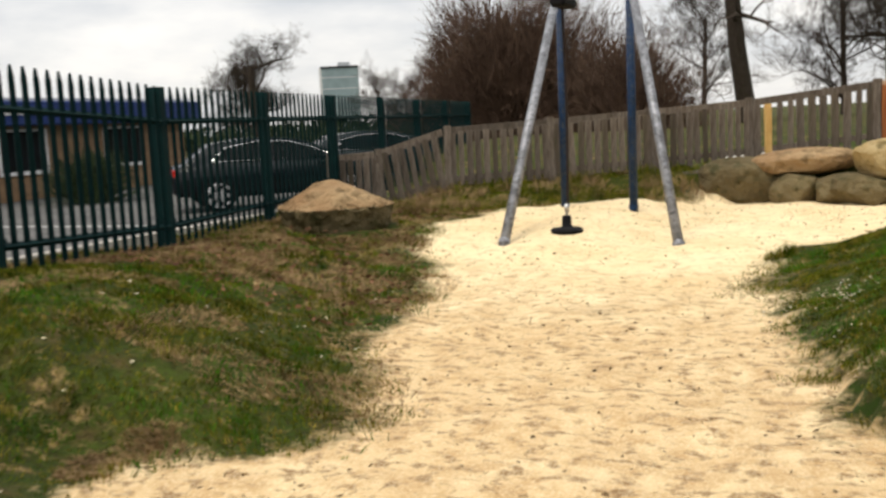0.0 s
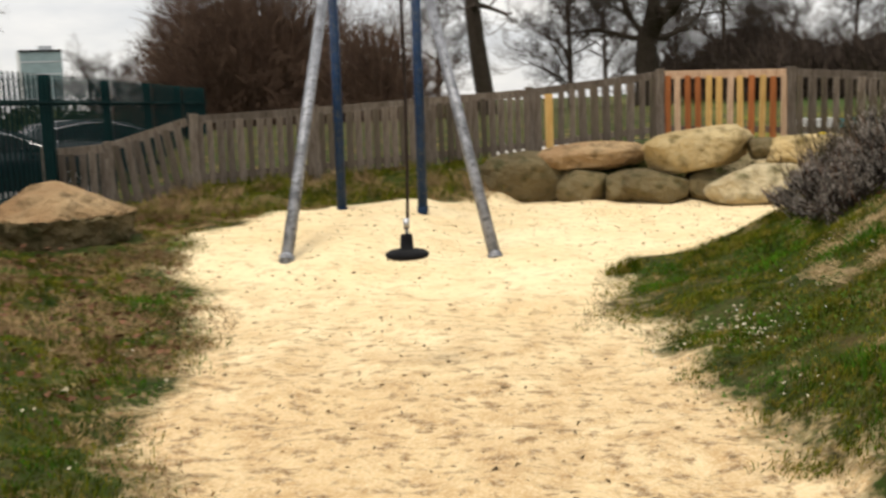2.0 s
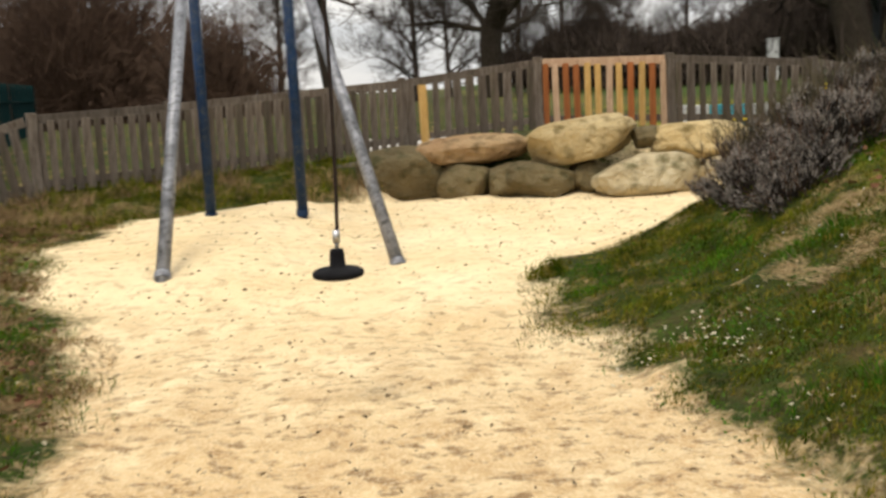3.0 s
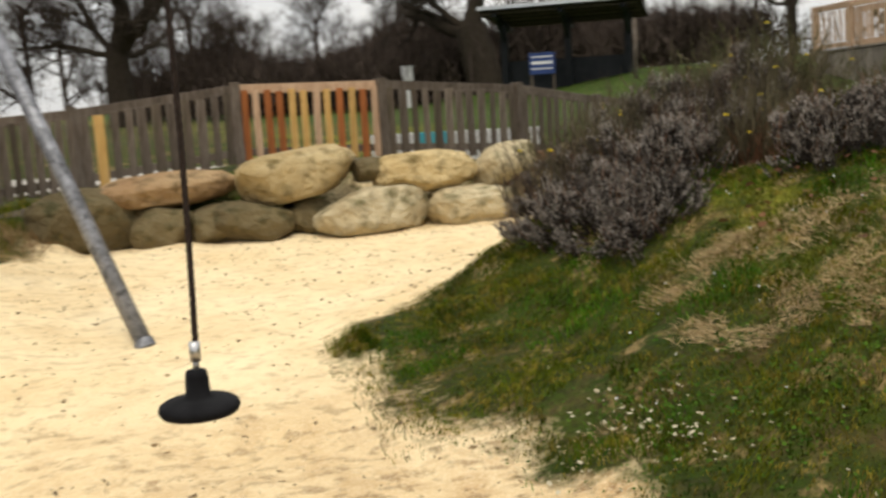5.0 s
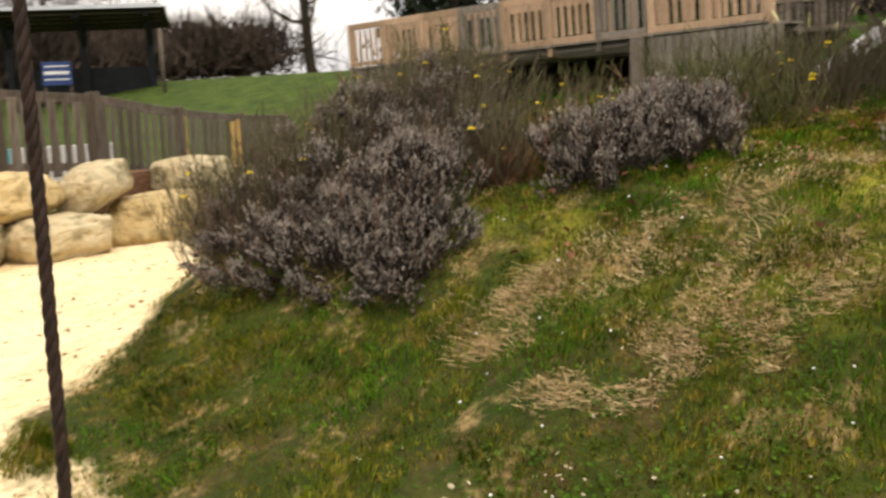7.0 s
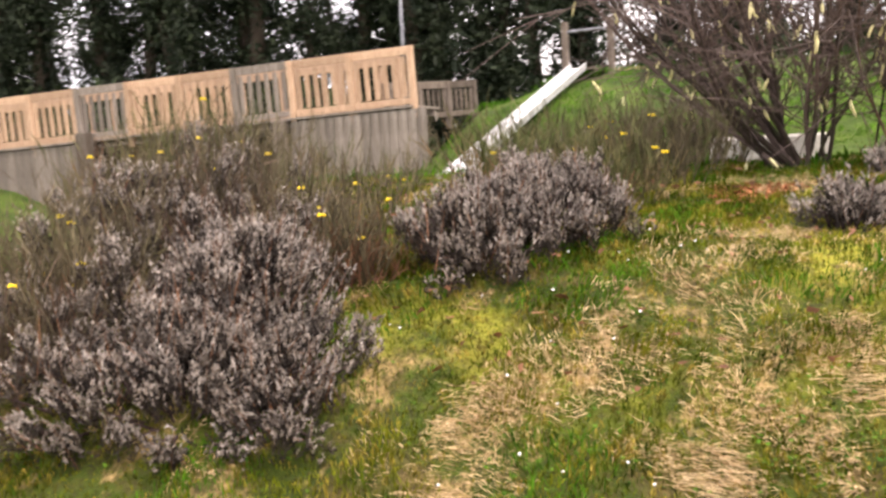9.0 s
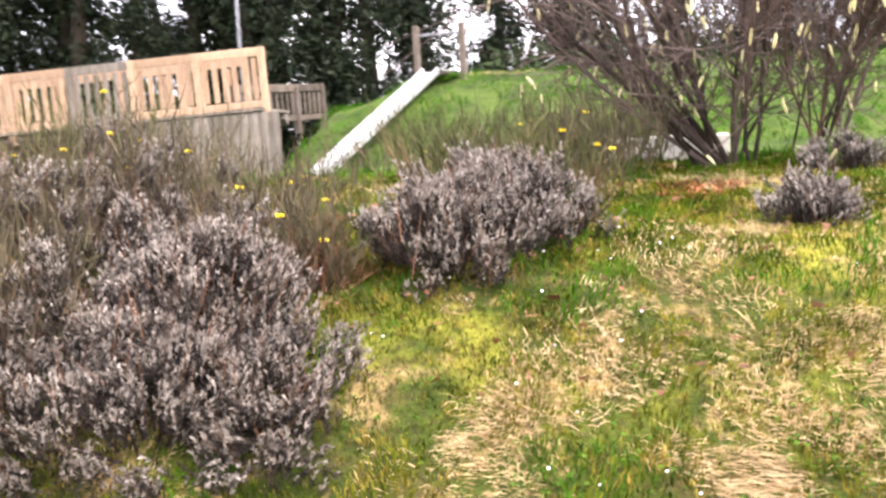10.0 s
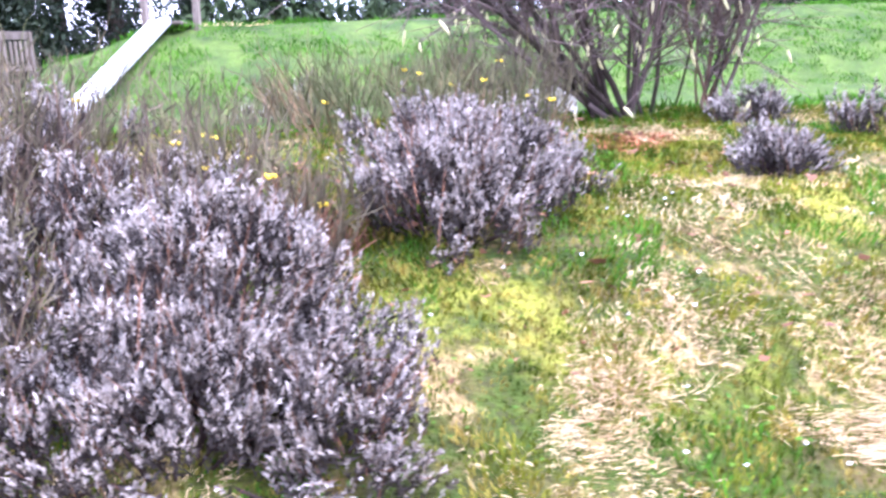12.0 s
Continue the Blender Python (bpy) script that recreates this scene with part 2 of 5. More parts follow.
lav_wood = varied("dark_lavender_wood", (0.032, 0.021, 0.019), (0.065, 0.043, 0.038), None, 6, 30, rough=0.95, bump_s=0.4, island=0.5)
broom_m = varied("green_brown_broom_stems", (0.060, 0.075, 0.024), (0.125, 0.120, 0.050), (0.20, 0.125, 0.070), 1.2, 15, rough=0.8, bump_s=0, island=0.7)
dead_brush = varied("dark_brown_dead_brush", (0.055, 0.038, 0.028), (0.115, 0.082, 0.058), None, 3, 20, rough=0.9, bump_s=0, island=0.7)
broom_dry = varied("dry_brown_broom_stems", (0.070, 0.058, 0.034), (0.140, 0.116, 0.070), (0.085, 0.085, 0.032), 1.2, 15, rough=0.85, bump_s=0, island=0.7)
yellow_m = varied("yellow_petals", (0.75, 0.55, 0.02), (0.85, 0.65, 0.04), None, 20, 60, rough=0.6, bump_s=0)
catkin_m = varied("pale_yellow_catkins", (0.56, 0.52, 0.22), (0.70, 0.66, 0.36), None, 20, 60, rough=0.8, bump_s=0, island=0.3)
leaf_brown = varied("dead_brown_leaves", (0.12, 0.055, 0.03), (0.22, 0.11, 0.06), None, 6, 30, rough=0.8, bump_s=0, island=0.7)
leaf_red = varied("red_brown_dead_leaves", (0.24, 0.085, 0.035), (0.36, 0.15, 0.07), None, 6, 30, rough=0.8, bump_s=0, island=0.7)
clover_m = varied("clover_leaves", (0.020, 0.062, 0.004), (0.065, 0.130, 0.010), None, 6, 30, rough=0.7, spec=0.08, bump_s=0, island=0.8)
pale_leaf = varied("bleached_dry_leaves", (0.40, 0.34, 0.22), (0.58, 0.52, 0.38), None, 6, 30, rough=0.8, bump_s=0, island=0.3)
chip_m = varied("wood_chips_and_litter", (0.16, 0.11, 0.06), (0.30, 0.22, 0.13), (0.07, 0.05, 0.03), 6, 30, rough=0.9, bump_s=0, island=0.8)
asphalt = varied("worn_grey_asphalt", (0.10, 0.10, 0.10), (0.15, 0.147, 0.14), (0.07, 0.07, 0.07), 0.6, 120, rough=0.9, bump_s=0.3)
concrete = varied("pale_concrete", (0.42, 0.39, 0.34), (0.55, 0.52, 0.47), (0.30, 0.28, 0.25), 1.5, 40, rough=0.9)
cyan_paint = varied("cyan_painted_board", (0.05, 0.36, 0.46), (0.08, 0.45, 0.55), None, 3, 40, rough=0.6)
white_line = varied("white_road_paint", (0.6, 0.6, 0.58), (0.72, 0.72, 0.7), None, 3, 40, rough=0.8)
slide_metal = varied("brushed_stainless_steel", (0.62, 0.62, 0.62), (0.72, 0.72, 0.71), None, 3, 60, rough=0.42, metal=0.55, bump_s=0.05)
dark_steel = varied("black_painted_steel", (0.010, 0.012, 0.014), (0.02, 0.022, 0.024), None, 3, 40, rough=0.5, bump_s=0.1)
roof_grey = varied("pale_grey_sheet_roof", (0.45, 0.47, 0.5), (0.55, 0.57, 0.6), None, 2, 30, rough=0.6)
brick_m = varied("buff_brick_wall", (0.22, 0.135, 0.075), (0.31, 0.20, 0.115), (0.16, 0.11, 0.07), 2, 18, (1, 1, 3), 0.9)
blue_fascia = varied("dark_blue_roof_fascia", (0.012, 0.03, 0.12), (0.02, 0.045, 0.17), None, 2, 30, rough=0.5)
car_body_m = varied("black_car_paint", (0.004, 0.007, 0.010), (0.006, 0.010, 0.014), None, 2, 60, rough=0.22, spec=0.3, bump_s=0)
car_red_m = varied("dark_grey_car_paint", (0.02, 0.025, 0.03), (0.03, 0.035, 0.04), None, 2, 60, rough=0.2, spec=0.6, bump_s=0)
car_glass = varied("tinted_car_glass", (0.008, 0.010, 0.012), (0.012, 0.015, 0.018), None, 2, 60, rough=0.08, spec=0.4, bump_s=0)
chrome = varied("polished_chrome", (0.8, 0.8, 0.8), (0.86, 0.86, 0.86), None, 9, 60, rough=0.15, metal=1.0, bump_s=0)
alloy = varied("silver_alloy_rim", (0.6, 0.6, 0.62), (0.7, 0.7, 0.72), None, 9, 60, rough=0.3, metal=0.7, bump_s=0)
tail_red = varied("red_tail_lamp_lens", (0.5, 0.02, 0.02), (0.6, 0.03, 0.02), None, 9, 60, rough=0.25, bump_s=0)
white_paint = varied("white_painted_panel", (0.7, 0.7, 0.7), (0.78, 0.78, 0.77), None, 1, 30, rough=0.6)
sign_blue = varied("blue_sign_board", (0.03, 0.055, 0.16), (0.04, 0.07, 0.20), None, 3, 30, rough=0.5, bump_s=0)
tower_glass = varied("grey_green_curtain_wall", (0.25, 0.33, 0.34), (0.33, 0.41, 0.42), None, 0.05, 0.5, rough=0.25, bump_s=0)
# near-black that paints shade under the footbridge and the shelter roof
shade_black = varied("near_black_painted_shade", (0.025, 0.018, 0.013), (0.05, 0.036, 0.026), None, 4, 40, rough=0.95)

# ---------------------------------------------------------------- the ground
FENCE = [(-8.36, 14.35, 1.12), (-7.62, 14.62, 1.16), (-6.59, 15.03, 1.48), (-5.10, 15.75, 1.53), (-3.65, 16.5, 1.60), (-2.18, 17.15, 1.68), (-0.29, 17.01, 1.86),
         (1.43, 16.55, 1.81), (3.45, 16.85, 1.66), (5.0, 17.45, 1.43), (6.6, 18.2, 1.28), (8.2, 19.0, 1.2)]
FX, FY, FZ = (np.array(c) for c in zip(*FENCE))
SAND_L = ((-2, -2.6), (2.9, -2.9), (3.3, -3.55), (3.85, -3.3), (4.08, -2.72), (4.6, -2.68), (5.2, -2.85), (6.2, -3.5), (7.5, -3.8), (9.0, -4.15), (10.2, -4.9), (11.0, -5.2), (12.2, -5.35), (13.6, -5.0), (14.5, -4.2), (15.2, -3.0), (16.6, -2.5))
SAND_R = ((-2, 1.1), (4.0, 0.36), (5.5, -0.19), (6.6, -0.42), (7.5, -0.72), (8.6, -0.93), (10.1, -1.08), (10.6, -0.75), (11.2, 0.6), (12.0, 1.8), (13.0, 3.0), (16.6, 3.6))


BANK = ((-1.05, -0.6, -0.2, 0.2, 0.7, 1.2, 1.75, 2.5, 3.5, 5.0, 8.0, 10.0), (0.0, 0.14, 0.31, 0.50, 0.79, 1.03, 1.17, 1.29, 1.41, 1.38, 1.12, 1.08))


def along(table, y):
    a = np.array(table)
    return np.interp(y, a[:, 0], a[:, 1])


def pal_x(y):
    """x of the palisade's line."""
    return -7.07 - (np.asarray(y, float) - 8.5) * 0.205


def ground(x, y):
    x, y = np.asarray(x, float), np.asarray(y, float)
    z = 0.12 * S(y, 8, 11) + 0.19 * S(-x, 2.3, 3.7) * S(y, 9, 12)
    # left bank up to the palisade
    zl = 0.58 - 0.20 * S(y, 5, 9)
    xl = along(SAND_L, y)
    z = z + (zl - z) * S(xl - x, -0.1, 2.3)
    # grassed mound beside the sand
    xr = along(SAND_R, y)
    xe = np.where(y > 10.2, -1.08, xr)
    xs = x - (xe + 1.05) * (1 - S(x, -1.0, 1.0))
    m = sum(np.interp(xs + o, BANK[0], BANK[1]) for o in (-0.16, -0.08, 0, 0.08, 0.16)) / 5
    u = np.maximum(x - xe, 0)
    fall = 1 - S(y, 10.3 + 0.25 * np.clip(x, 0, 3), 12.4 + 0.2 * np.clip(x, 0, 4)) * (1 - 0.42 * S(x, 3.5, 6))
    z = np.where(x > xe, np.maximum(z, 0) * (1 - S(u, 0, 0.6)) + m * fall + 0.12 * (1 - fall) * S(u, 0, 0.6), z)
    # bank and step up to the timber fence
    yf = np.interp(x, FX, FY)
    zf = np.interp(x, FX, FZ) - 1.02
    near = 0.9 - 0.45 * S(x, -2.6, -1.9)
    far = 0.15 + 0.30 * S(x, -2.6, -1.9)
    b = S(y - yf, -near - 0.8 * (1 - S(x, -2.6, -1.9)), -far + 0.1)
    z = np.where((x > -8.6) & (x < 9), z + (zf - z) * b, z)
    field = 0.75 * S(y, 17, 24) + 0.25
    z = np.where(y > yf + 0.3, zf + (field - zf) * S(y - yf, 0.3, 5), z)
    # hill with the slide and the footbridge
    hill = 1.95 * np.clip((x - 12.9) / 5.0, 0, 1) * (1 - S(y, 13.1, 15.0)) + 0.6 * S(x, 19, 32) * (1 - S(y, 12, 14))
    hill = hill + 1.15 * S(y, 21, 26) * S(x, 12, 20)
    z = z + hill
    # car park beyond the palisade
    out = S(pal_x(y) - x, 0.25, 1.6)
    z = z * (1 - out) + (-0.08) * out
    return z


def gz(x, y):
    return float(ground(x, y))


def grid_axis(lo, fine_lo, fine_hi, hi, step):
    a = [fine_lo]
    s = step
    while a[-1] > lo:
        s *= 1.22
        a.append(a[-1] - s)
    b = [fine_hi]
    s = step
    while b[-1] < hi:
        s *= 1.22
        b.append(b[-1] + s)
    return np.array(a[:0:-1] + list(np.linspace(fine_lo, fine_hi, int((fine_hi - fine_lo) / step) + 1)) + b[1:])


gx, gy = grid_axis(-600, -8.5, 5, 600, 0.085), grid_axis(-600, 1.5, 17.5, 600, 0.085)
GX, GY = np.meshgrid(gx, gy, indexing="ij")
GZ = ground(GX, GY)
# how deep inside the sand a place lies
inside = np.minimum(GX - along(SAND_L, GY), along(SAND_R, GY) - GX)
inside = np.minimum(inside, 16.3 - GY)
inside = np.where((GX > -2.2) & (GY > 12), np.maximum(inside, np.minimum(np.minimum(15.35 - GY, GX + 2.4), 3.4 - GX)), inside)


def lumps(x, y, seed, size):
    """Smooth value noise on the plan, -1 to 1."""
    r = np.random.default_rng(seed).uniform(-1, 1, (64, 64))
    u, v = np.asarray(x) / size, np.asarray(y) / size
    i, j = np.floor(u).astype(int), np.floor(v).astype(int)
    fu, fv = u - i, v - j
    fu, fv = fu * fu * (3 - 2 * fu), fv * fv * (3 - 2 * fv)
    g = lambda a, c: r[a % 64, c % 64]
    return (g(i, j) * (1 - fu) + g(i + 1, j) * fu) * (1 - fv) + (g(i, j + 1) * (1 - fu) + g(i + 1, j + 1) * fu) * fv


near_f = S(GX, -14, -8) * S(-GX, -9, -5) * S(-GY, -22, -17)
in_sand = S(inside, 0.0, 0.35)
dimple = lumps(GX, GY, 3, 0.20) * 0.015 + lumps(GX, GY, 4, 0.42) * 0.026
tuss = lumps(GX, GY, 5, 0.3) * 0.034 + lumps(GX, GY, 6, 0.9) * 0.024
GZ = GZ + near_f * (dimple * in_sand + tuss * (1 - in_sand))
nx, ny = len(gx), len(gy)
idx = np.arange(nx * ny).reshape(nx, ny)
gm = mesh_np("ground", np.stack([GX, GY, GZ], -1).reshape(-1, 3), np.stack([idx[:-1, :-1], idx[1:, :-1], idx[1:, 1:], idx[:-1, 1:]], -1).reshape(-1, 4))
at = gm.attributes.new("sand_depth", "FLOAT", "POINT")
at.data.foreach_set("value", np.clip(inside, -3, 3).ravel().astype(np.float32))

# sand, worn grass, moss and dead straw on one sheet
ground_m, nt, bs = mat("sand_and_turf", 0.95, 0, 0.15)
attr = nt.nodes.new("ShaderNodeAttribute")
attr.attribute_name = "sand_depth"
edge = math_n(nt, "ADD", attr.outputs["Fac"], math_n(nt, "MULTIPLY", math_n(nt, "SUBTRACT", noise_fac(nt, 1.6, 7, 0.65, lo=0, hi=1), 0.5), 1.5))
fine_e = math_n(nt, "ADD", edge, math_n(nt, "MULTIPLY", math_n(nt, "SUBTRACT", noise_fac(nt, 22, 4, 0.6, lo=0, hi=1), 0.5), 0.5))
mr = nd(nt, "ShaderNodeMapRange")
mr.inputs["From Min"].default_value, mr.inputs["From Max"].default_value = -0.12, 0.22
nt.links.new(fine_e, mr.inputs["Value"])
sand_f = mr.outputs[0]
sand_c = mix(nt, noise_fac(nt, 0.8, 5), (0.78, 0.595, 0.335), (0.89, 0.735, 0.465))
sep2 = nd(nt, "ShaderNodeSeparateXYZ")
tc2 = nd(nt, "ShaderNodeTexCoord")
nt.links.new(tc2.outputs["Object"], sep2.inputs[0])
trod = nd(nt, "ShaderNodeMapRange")
trod.inputs["From Min"].default_value, trod.inputs["From Max"].default_value, trod.inputs["To Max"].default_value = 10.2, 6.6, 0.9
nt.links.new(sep2.outputs["Y"], trod.inputs["Value"])
sand_c = mix(nt, math_n(nt, "MULTIPLY", trod.outputs[0], noise_fac(nt, 2.2, 6, 0.7, lo=0.3, hi=0.6)), sand_c, (0.55, 0.375, 0.19))
sand_c = mix(nt, math_n(nt, "MULTIPLY", trod.outputs[0], noise_fac(nt, 0.55, 4, 0.6, lo=0.42, hi=0.62)), sand_c, (0.66, 0.47, 0.25))
sand_c = mix(nt, math_n(nt, "MULTIPLY", math_n(nt, "ADD", 0.25, trod.outputs[0]), noise_fac(nt, 4.5, 6, 0.68, lo=0.45, hi=0.62)), sand_c, (0.52, 0.34, 0.165))
sand_c = mix(nt, math_n(nt, "MULTIPLY", noise_fac(nt, 8.0, 6, 0.65, stretch=(1, 1.3, 1), lo=0.52, hi=0.62), math_n(nt, "ADD", 0.35, math_n(nt, "MULTIPLY", trod.outputs[0], 0.8))), sand_c, (0.27, 0.165, 0.078))
sand_c = mix(nt, math_n(nt, "MULTIPLY", noise_fac(nt, 60.0, 3, 0.6, lo=0.45, hi=0.7), 0.5), sand_c, (0.86, 0.72, 0.49))
sep = nd(nt, "ShaderNodeSeparateXYZ")
tcn = nd(nt, "ShaderNodeTexCoord")
nt.links.new(tcn.outputs["Object"], sep.inputs[0])
wild = nd(nt, "ShaderNodeMapRange")
wild.inputs["From Min"].default_value, wild.inputs["From Max"].default_value = 6.5, 3.5
nt.links.new(sep.outputs["X"], wild.inputs["Value"])
wild = wild.outputs[0]
turf_c = mix(nt, noise_fac(nt, 1.6, 5), (0.020, 0.038, 0.004), (0.046, 0.066, 0.008))
moss = nd(nt, "ShaderNodeMapRange")
moss.inputs["From Min"].default_value, moss.inputs["From Max"].default_value = 0.2, 1.3
nt.links.new(sep.outputs["X"], moss.inputs["Value"])
moss = math_n(nt, "MULTIPLY", wild, moss.outputs[0])
turf_c = mix(nt, math_n(nt, "MULTIPLY", wild, noise_fac(nt, 5.0, 5, 0.6, lo=0.48, hi=0.66)), turf_c, (0.080, 0.060, 0.020))
turf_c = mix(nt, math_n(nt, "MULTIPLY", moss, noise_fac(nt, 1.7, 7, 0.70, lo=0.49, hi=0.62)), turf_c, (0.225, 0.22, 0.027))
turf_c = mix(nt, math_n(nt, "MULTIPLY", wild, noise_fac(nt, 3.2, 7, 0.72, stretch=(1, 1.3, 1), lo=0.54, hi=0.66)), turf_c, (0.33, 0.225, 0.10))
far_f = math_n(nt, "SUBTRACT", 1.0, wild)
turf_c = mix(nt, far_f, turf_c, mix(nt, noise_fac(nt, 1.8, 7, 0.72, lo=0.36, hi=0.6), (0.018, 0.046, 0.006), (0.066, 0.108, 0.014)))
turf_c = mix(nt, math_n(nt, "MULTIPLY", noise_fac(nt, 26, 4, 0.6, lo=0.45, hi=0.68), 0.75), turf_c, (0.030, 0.026, 0.010))
nt.links.new(mix(nt, sand_f, turf_c, sand_c), bs.inputs["Base Color"])
hgt = math_n(nt, "ADD", noise_fac(nt, 14, 5, 0.6, lo=0, hi=1), math_n(nt, "MULTIPLY", noise_fac(nt, 60, 3, lo=0, hi=1), 0.3))
bump(nt, bs, hgt, 0.8, 0.045)
ground_ob = part("ground", gm, ground_m, smooth=True)
tagged(ground_ob, "pale sand pit and sloping worn grass with straw and moss", "ground", kind="structure")

# ---------------------------------------------------------------- car park
bm = fresh()
for x0, x1 in ((-60, -10.6),):
    box(bm, x0, -20, -0.3, x1, 60, 0.0)
tagged(part("road", bm, asphalt), "worn grey asphalt of the car park behind the railings", "road", kind="structure")
bm = fresh()
for i in range(30):
    box(bm, -10.6, -20 + i * 2.6, -0.2, -10.45, -17.41 + i * 2.6, 0.10, 0.015)
tagged(part("kerb", bm, concrete), "pale concrete kerb along the car park", "kerb", kind="structure")
for i, (x, y, w) in enumerate(((-14.5, 4.0, 5), (-14.5, 6.6, 5), (-14.5, 9.2, 5), (-14.5, 11.8, 5), (-14.5, 14.4, 5), (-22.0, 9.0, 8))):
    bm = fresh()
    box(bm, x - w / 2, y - 0.05, 0.004, x + w / 2, y + 0.05, 0.008)
    tagged(part("parking_line", bm, white_line), "white painted parking bay line on asphalt", "road marking", "parking bay lines", "structure")
# pale path beyond the timber fence
bm = fresh()
px = np.linspace(-3, 12, 31)
vs = [[bm.verts.new((x, yy, gz(x, yy) + 0.03)) for yy in (18.6 + 0.02 * (x - 3) ** 2 + o for o in (0, 1.5))] for x in px]
for a, b in zip(vs, vs[1:]):
    bm.faces.new((a[0], b[0], b[1], a[1]))
ext = bmesh.ops.extrude_face_region(bm, geom=bm.faces[:])
for v in ext["geom"]:
    if isinstance(v, bmesh.types.BMVert):
        v.co.z += 0.02
tagged(part("pavement", bm, concrete), "pale paved path behind the timber fence", "path", kind="structure")


# ---------------------------------------------------------------- green palisade
def palisade():
    ob = thing("palisade_fence", "dark green steel palisade fence with pointed pales on the bank", "fence")
    y0, bay, top = 0.25, 2.82, 2.06
    # one pale with a W section and a pointed head
    prof = [(-0.034, 0.0), (-0.022, 0.014), (-0.010, 0.003), (0.0, 0.016), (0.010, 0.003), (0.022, 0.014), (0.034, 0.0)]
    bm = fresh()
    rows = []
    for z, s in ((0, 1), (1.60, 1), (1.70, 0.25)):
        rows.append([(bm.verts.new((px * s * 1.12, py, z)), bm.verts.new((px * s * 1.12, py - 0.004, z))) for px, py in prof])
    for a, b in zip(rows, rows[1:]):
        for i in range(len(prof) - 1):
            bm.faces.new((a[i][0], a[i + 1][0], b[i + 1][0], b[i][0]))
            bm.faces.new((a[i][1], b[i][1], b[i + 1][1], a[i + 1][1]))
    pale = bpy.data.meshes.new("pale")
    bm.to_mesh(pale)
    bm.free()
    pale.materials.append(palisade_green)
    bm = fresh()
    box(bm, -0.065, -0.065, 0, 0.065, 0.065, 1.74, 0.006)
    for z in (0.30, 1.38):
        box(bm, 0.03, -0.07, z - 0.05, 0.075, 0.07, z + 0.05)
    post = bpy.data.meshes.new("post")
    bm.to_mesh(post)
    bm.free()
    post.materials.append(palisade_green)
    lean = math.degrees(math.atan2(0.205, 1))
    for i in range(10):
        y = y0 + i * bay
        x = float(pal_x(y))
        zb = 0.36 + 0.22 * (1 - float(S(y, 4, 8.5)))
        p = part("post", post, None, ob)
        p.matrix_basis = pose(x, y, zb - 0.02, 0, 0, lean)
        if i == 9:
            break
        y2 = y + bay
        zb2 = 0.36 + 0.22 * (1 - float(S(y2, 4, 8.5)))
        for h in (0.26, 1.36):
            bm = fresh()
            rod(bm, (x + 0.06, y + 0.04, zb + h), (float(pal_x(y2)) + 0.06, y2 - 0.04, zb2 + h), 0.033, sides=4)
            part("rail", bm, palisade_green, ob)
        for k in range(1, 17):
            f = k / 17
            q = part("pale", pale, None, ob)
            q.matrix_basis = pose(x + (float(pal_x(y2)) - x) * f + 0.085, y + bay * f, zb + (zb2 - zb) * f + 0.02, 0, 0, 90 + lean)
    return ob


palisade()


# ---------------------------------------------------------------- timber picket fence
def board_mesh(w, t, h, name, seed=0, point=0.0):
    r = random.Random(seed)
    bm = fresh()
    box(bm, -w / 2, -t / 2, 0, w / 2, t / 2, h, 0.006)
    for v in bm.verts:
        v.co.x += r.uniform(-0.002, 0.002)
    if point:
        for v in bm.verts:
            if v.co.z > h - 0.05:
                v.co.z += point
    me = bpy.data.meshes.new(name)
    bm.to_mesh(me)
    bm.free()
    return me


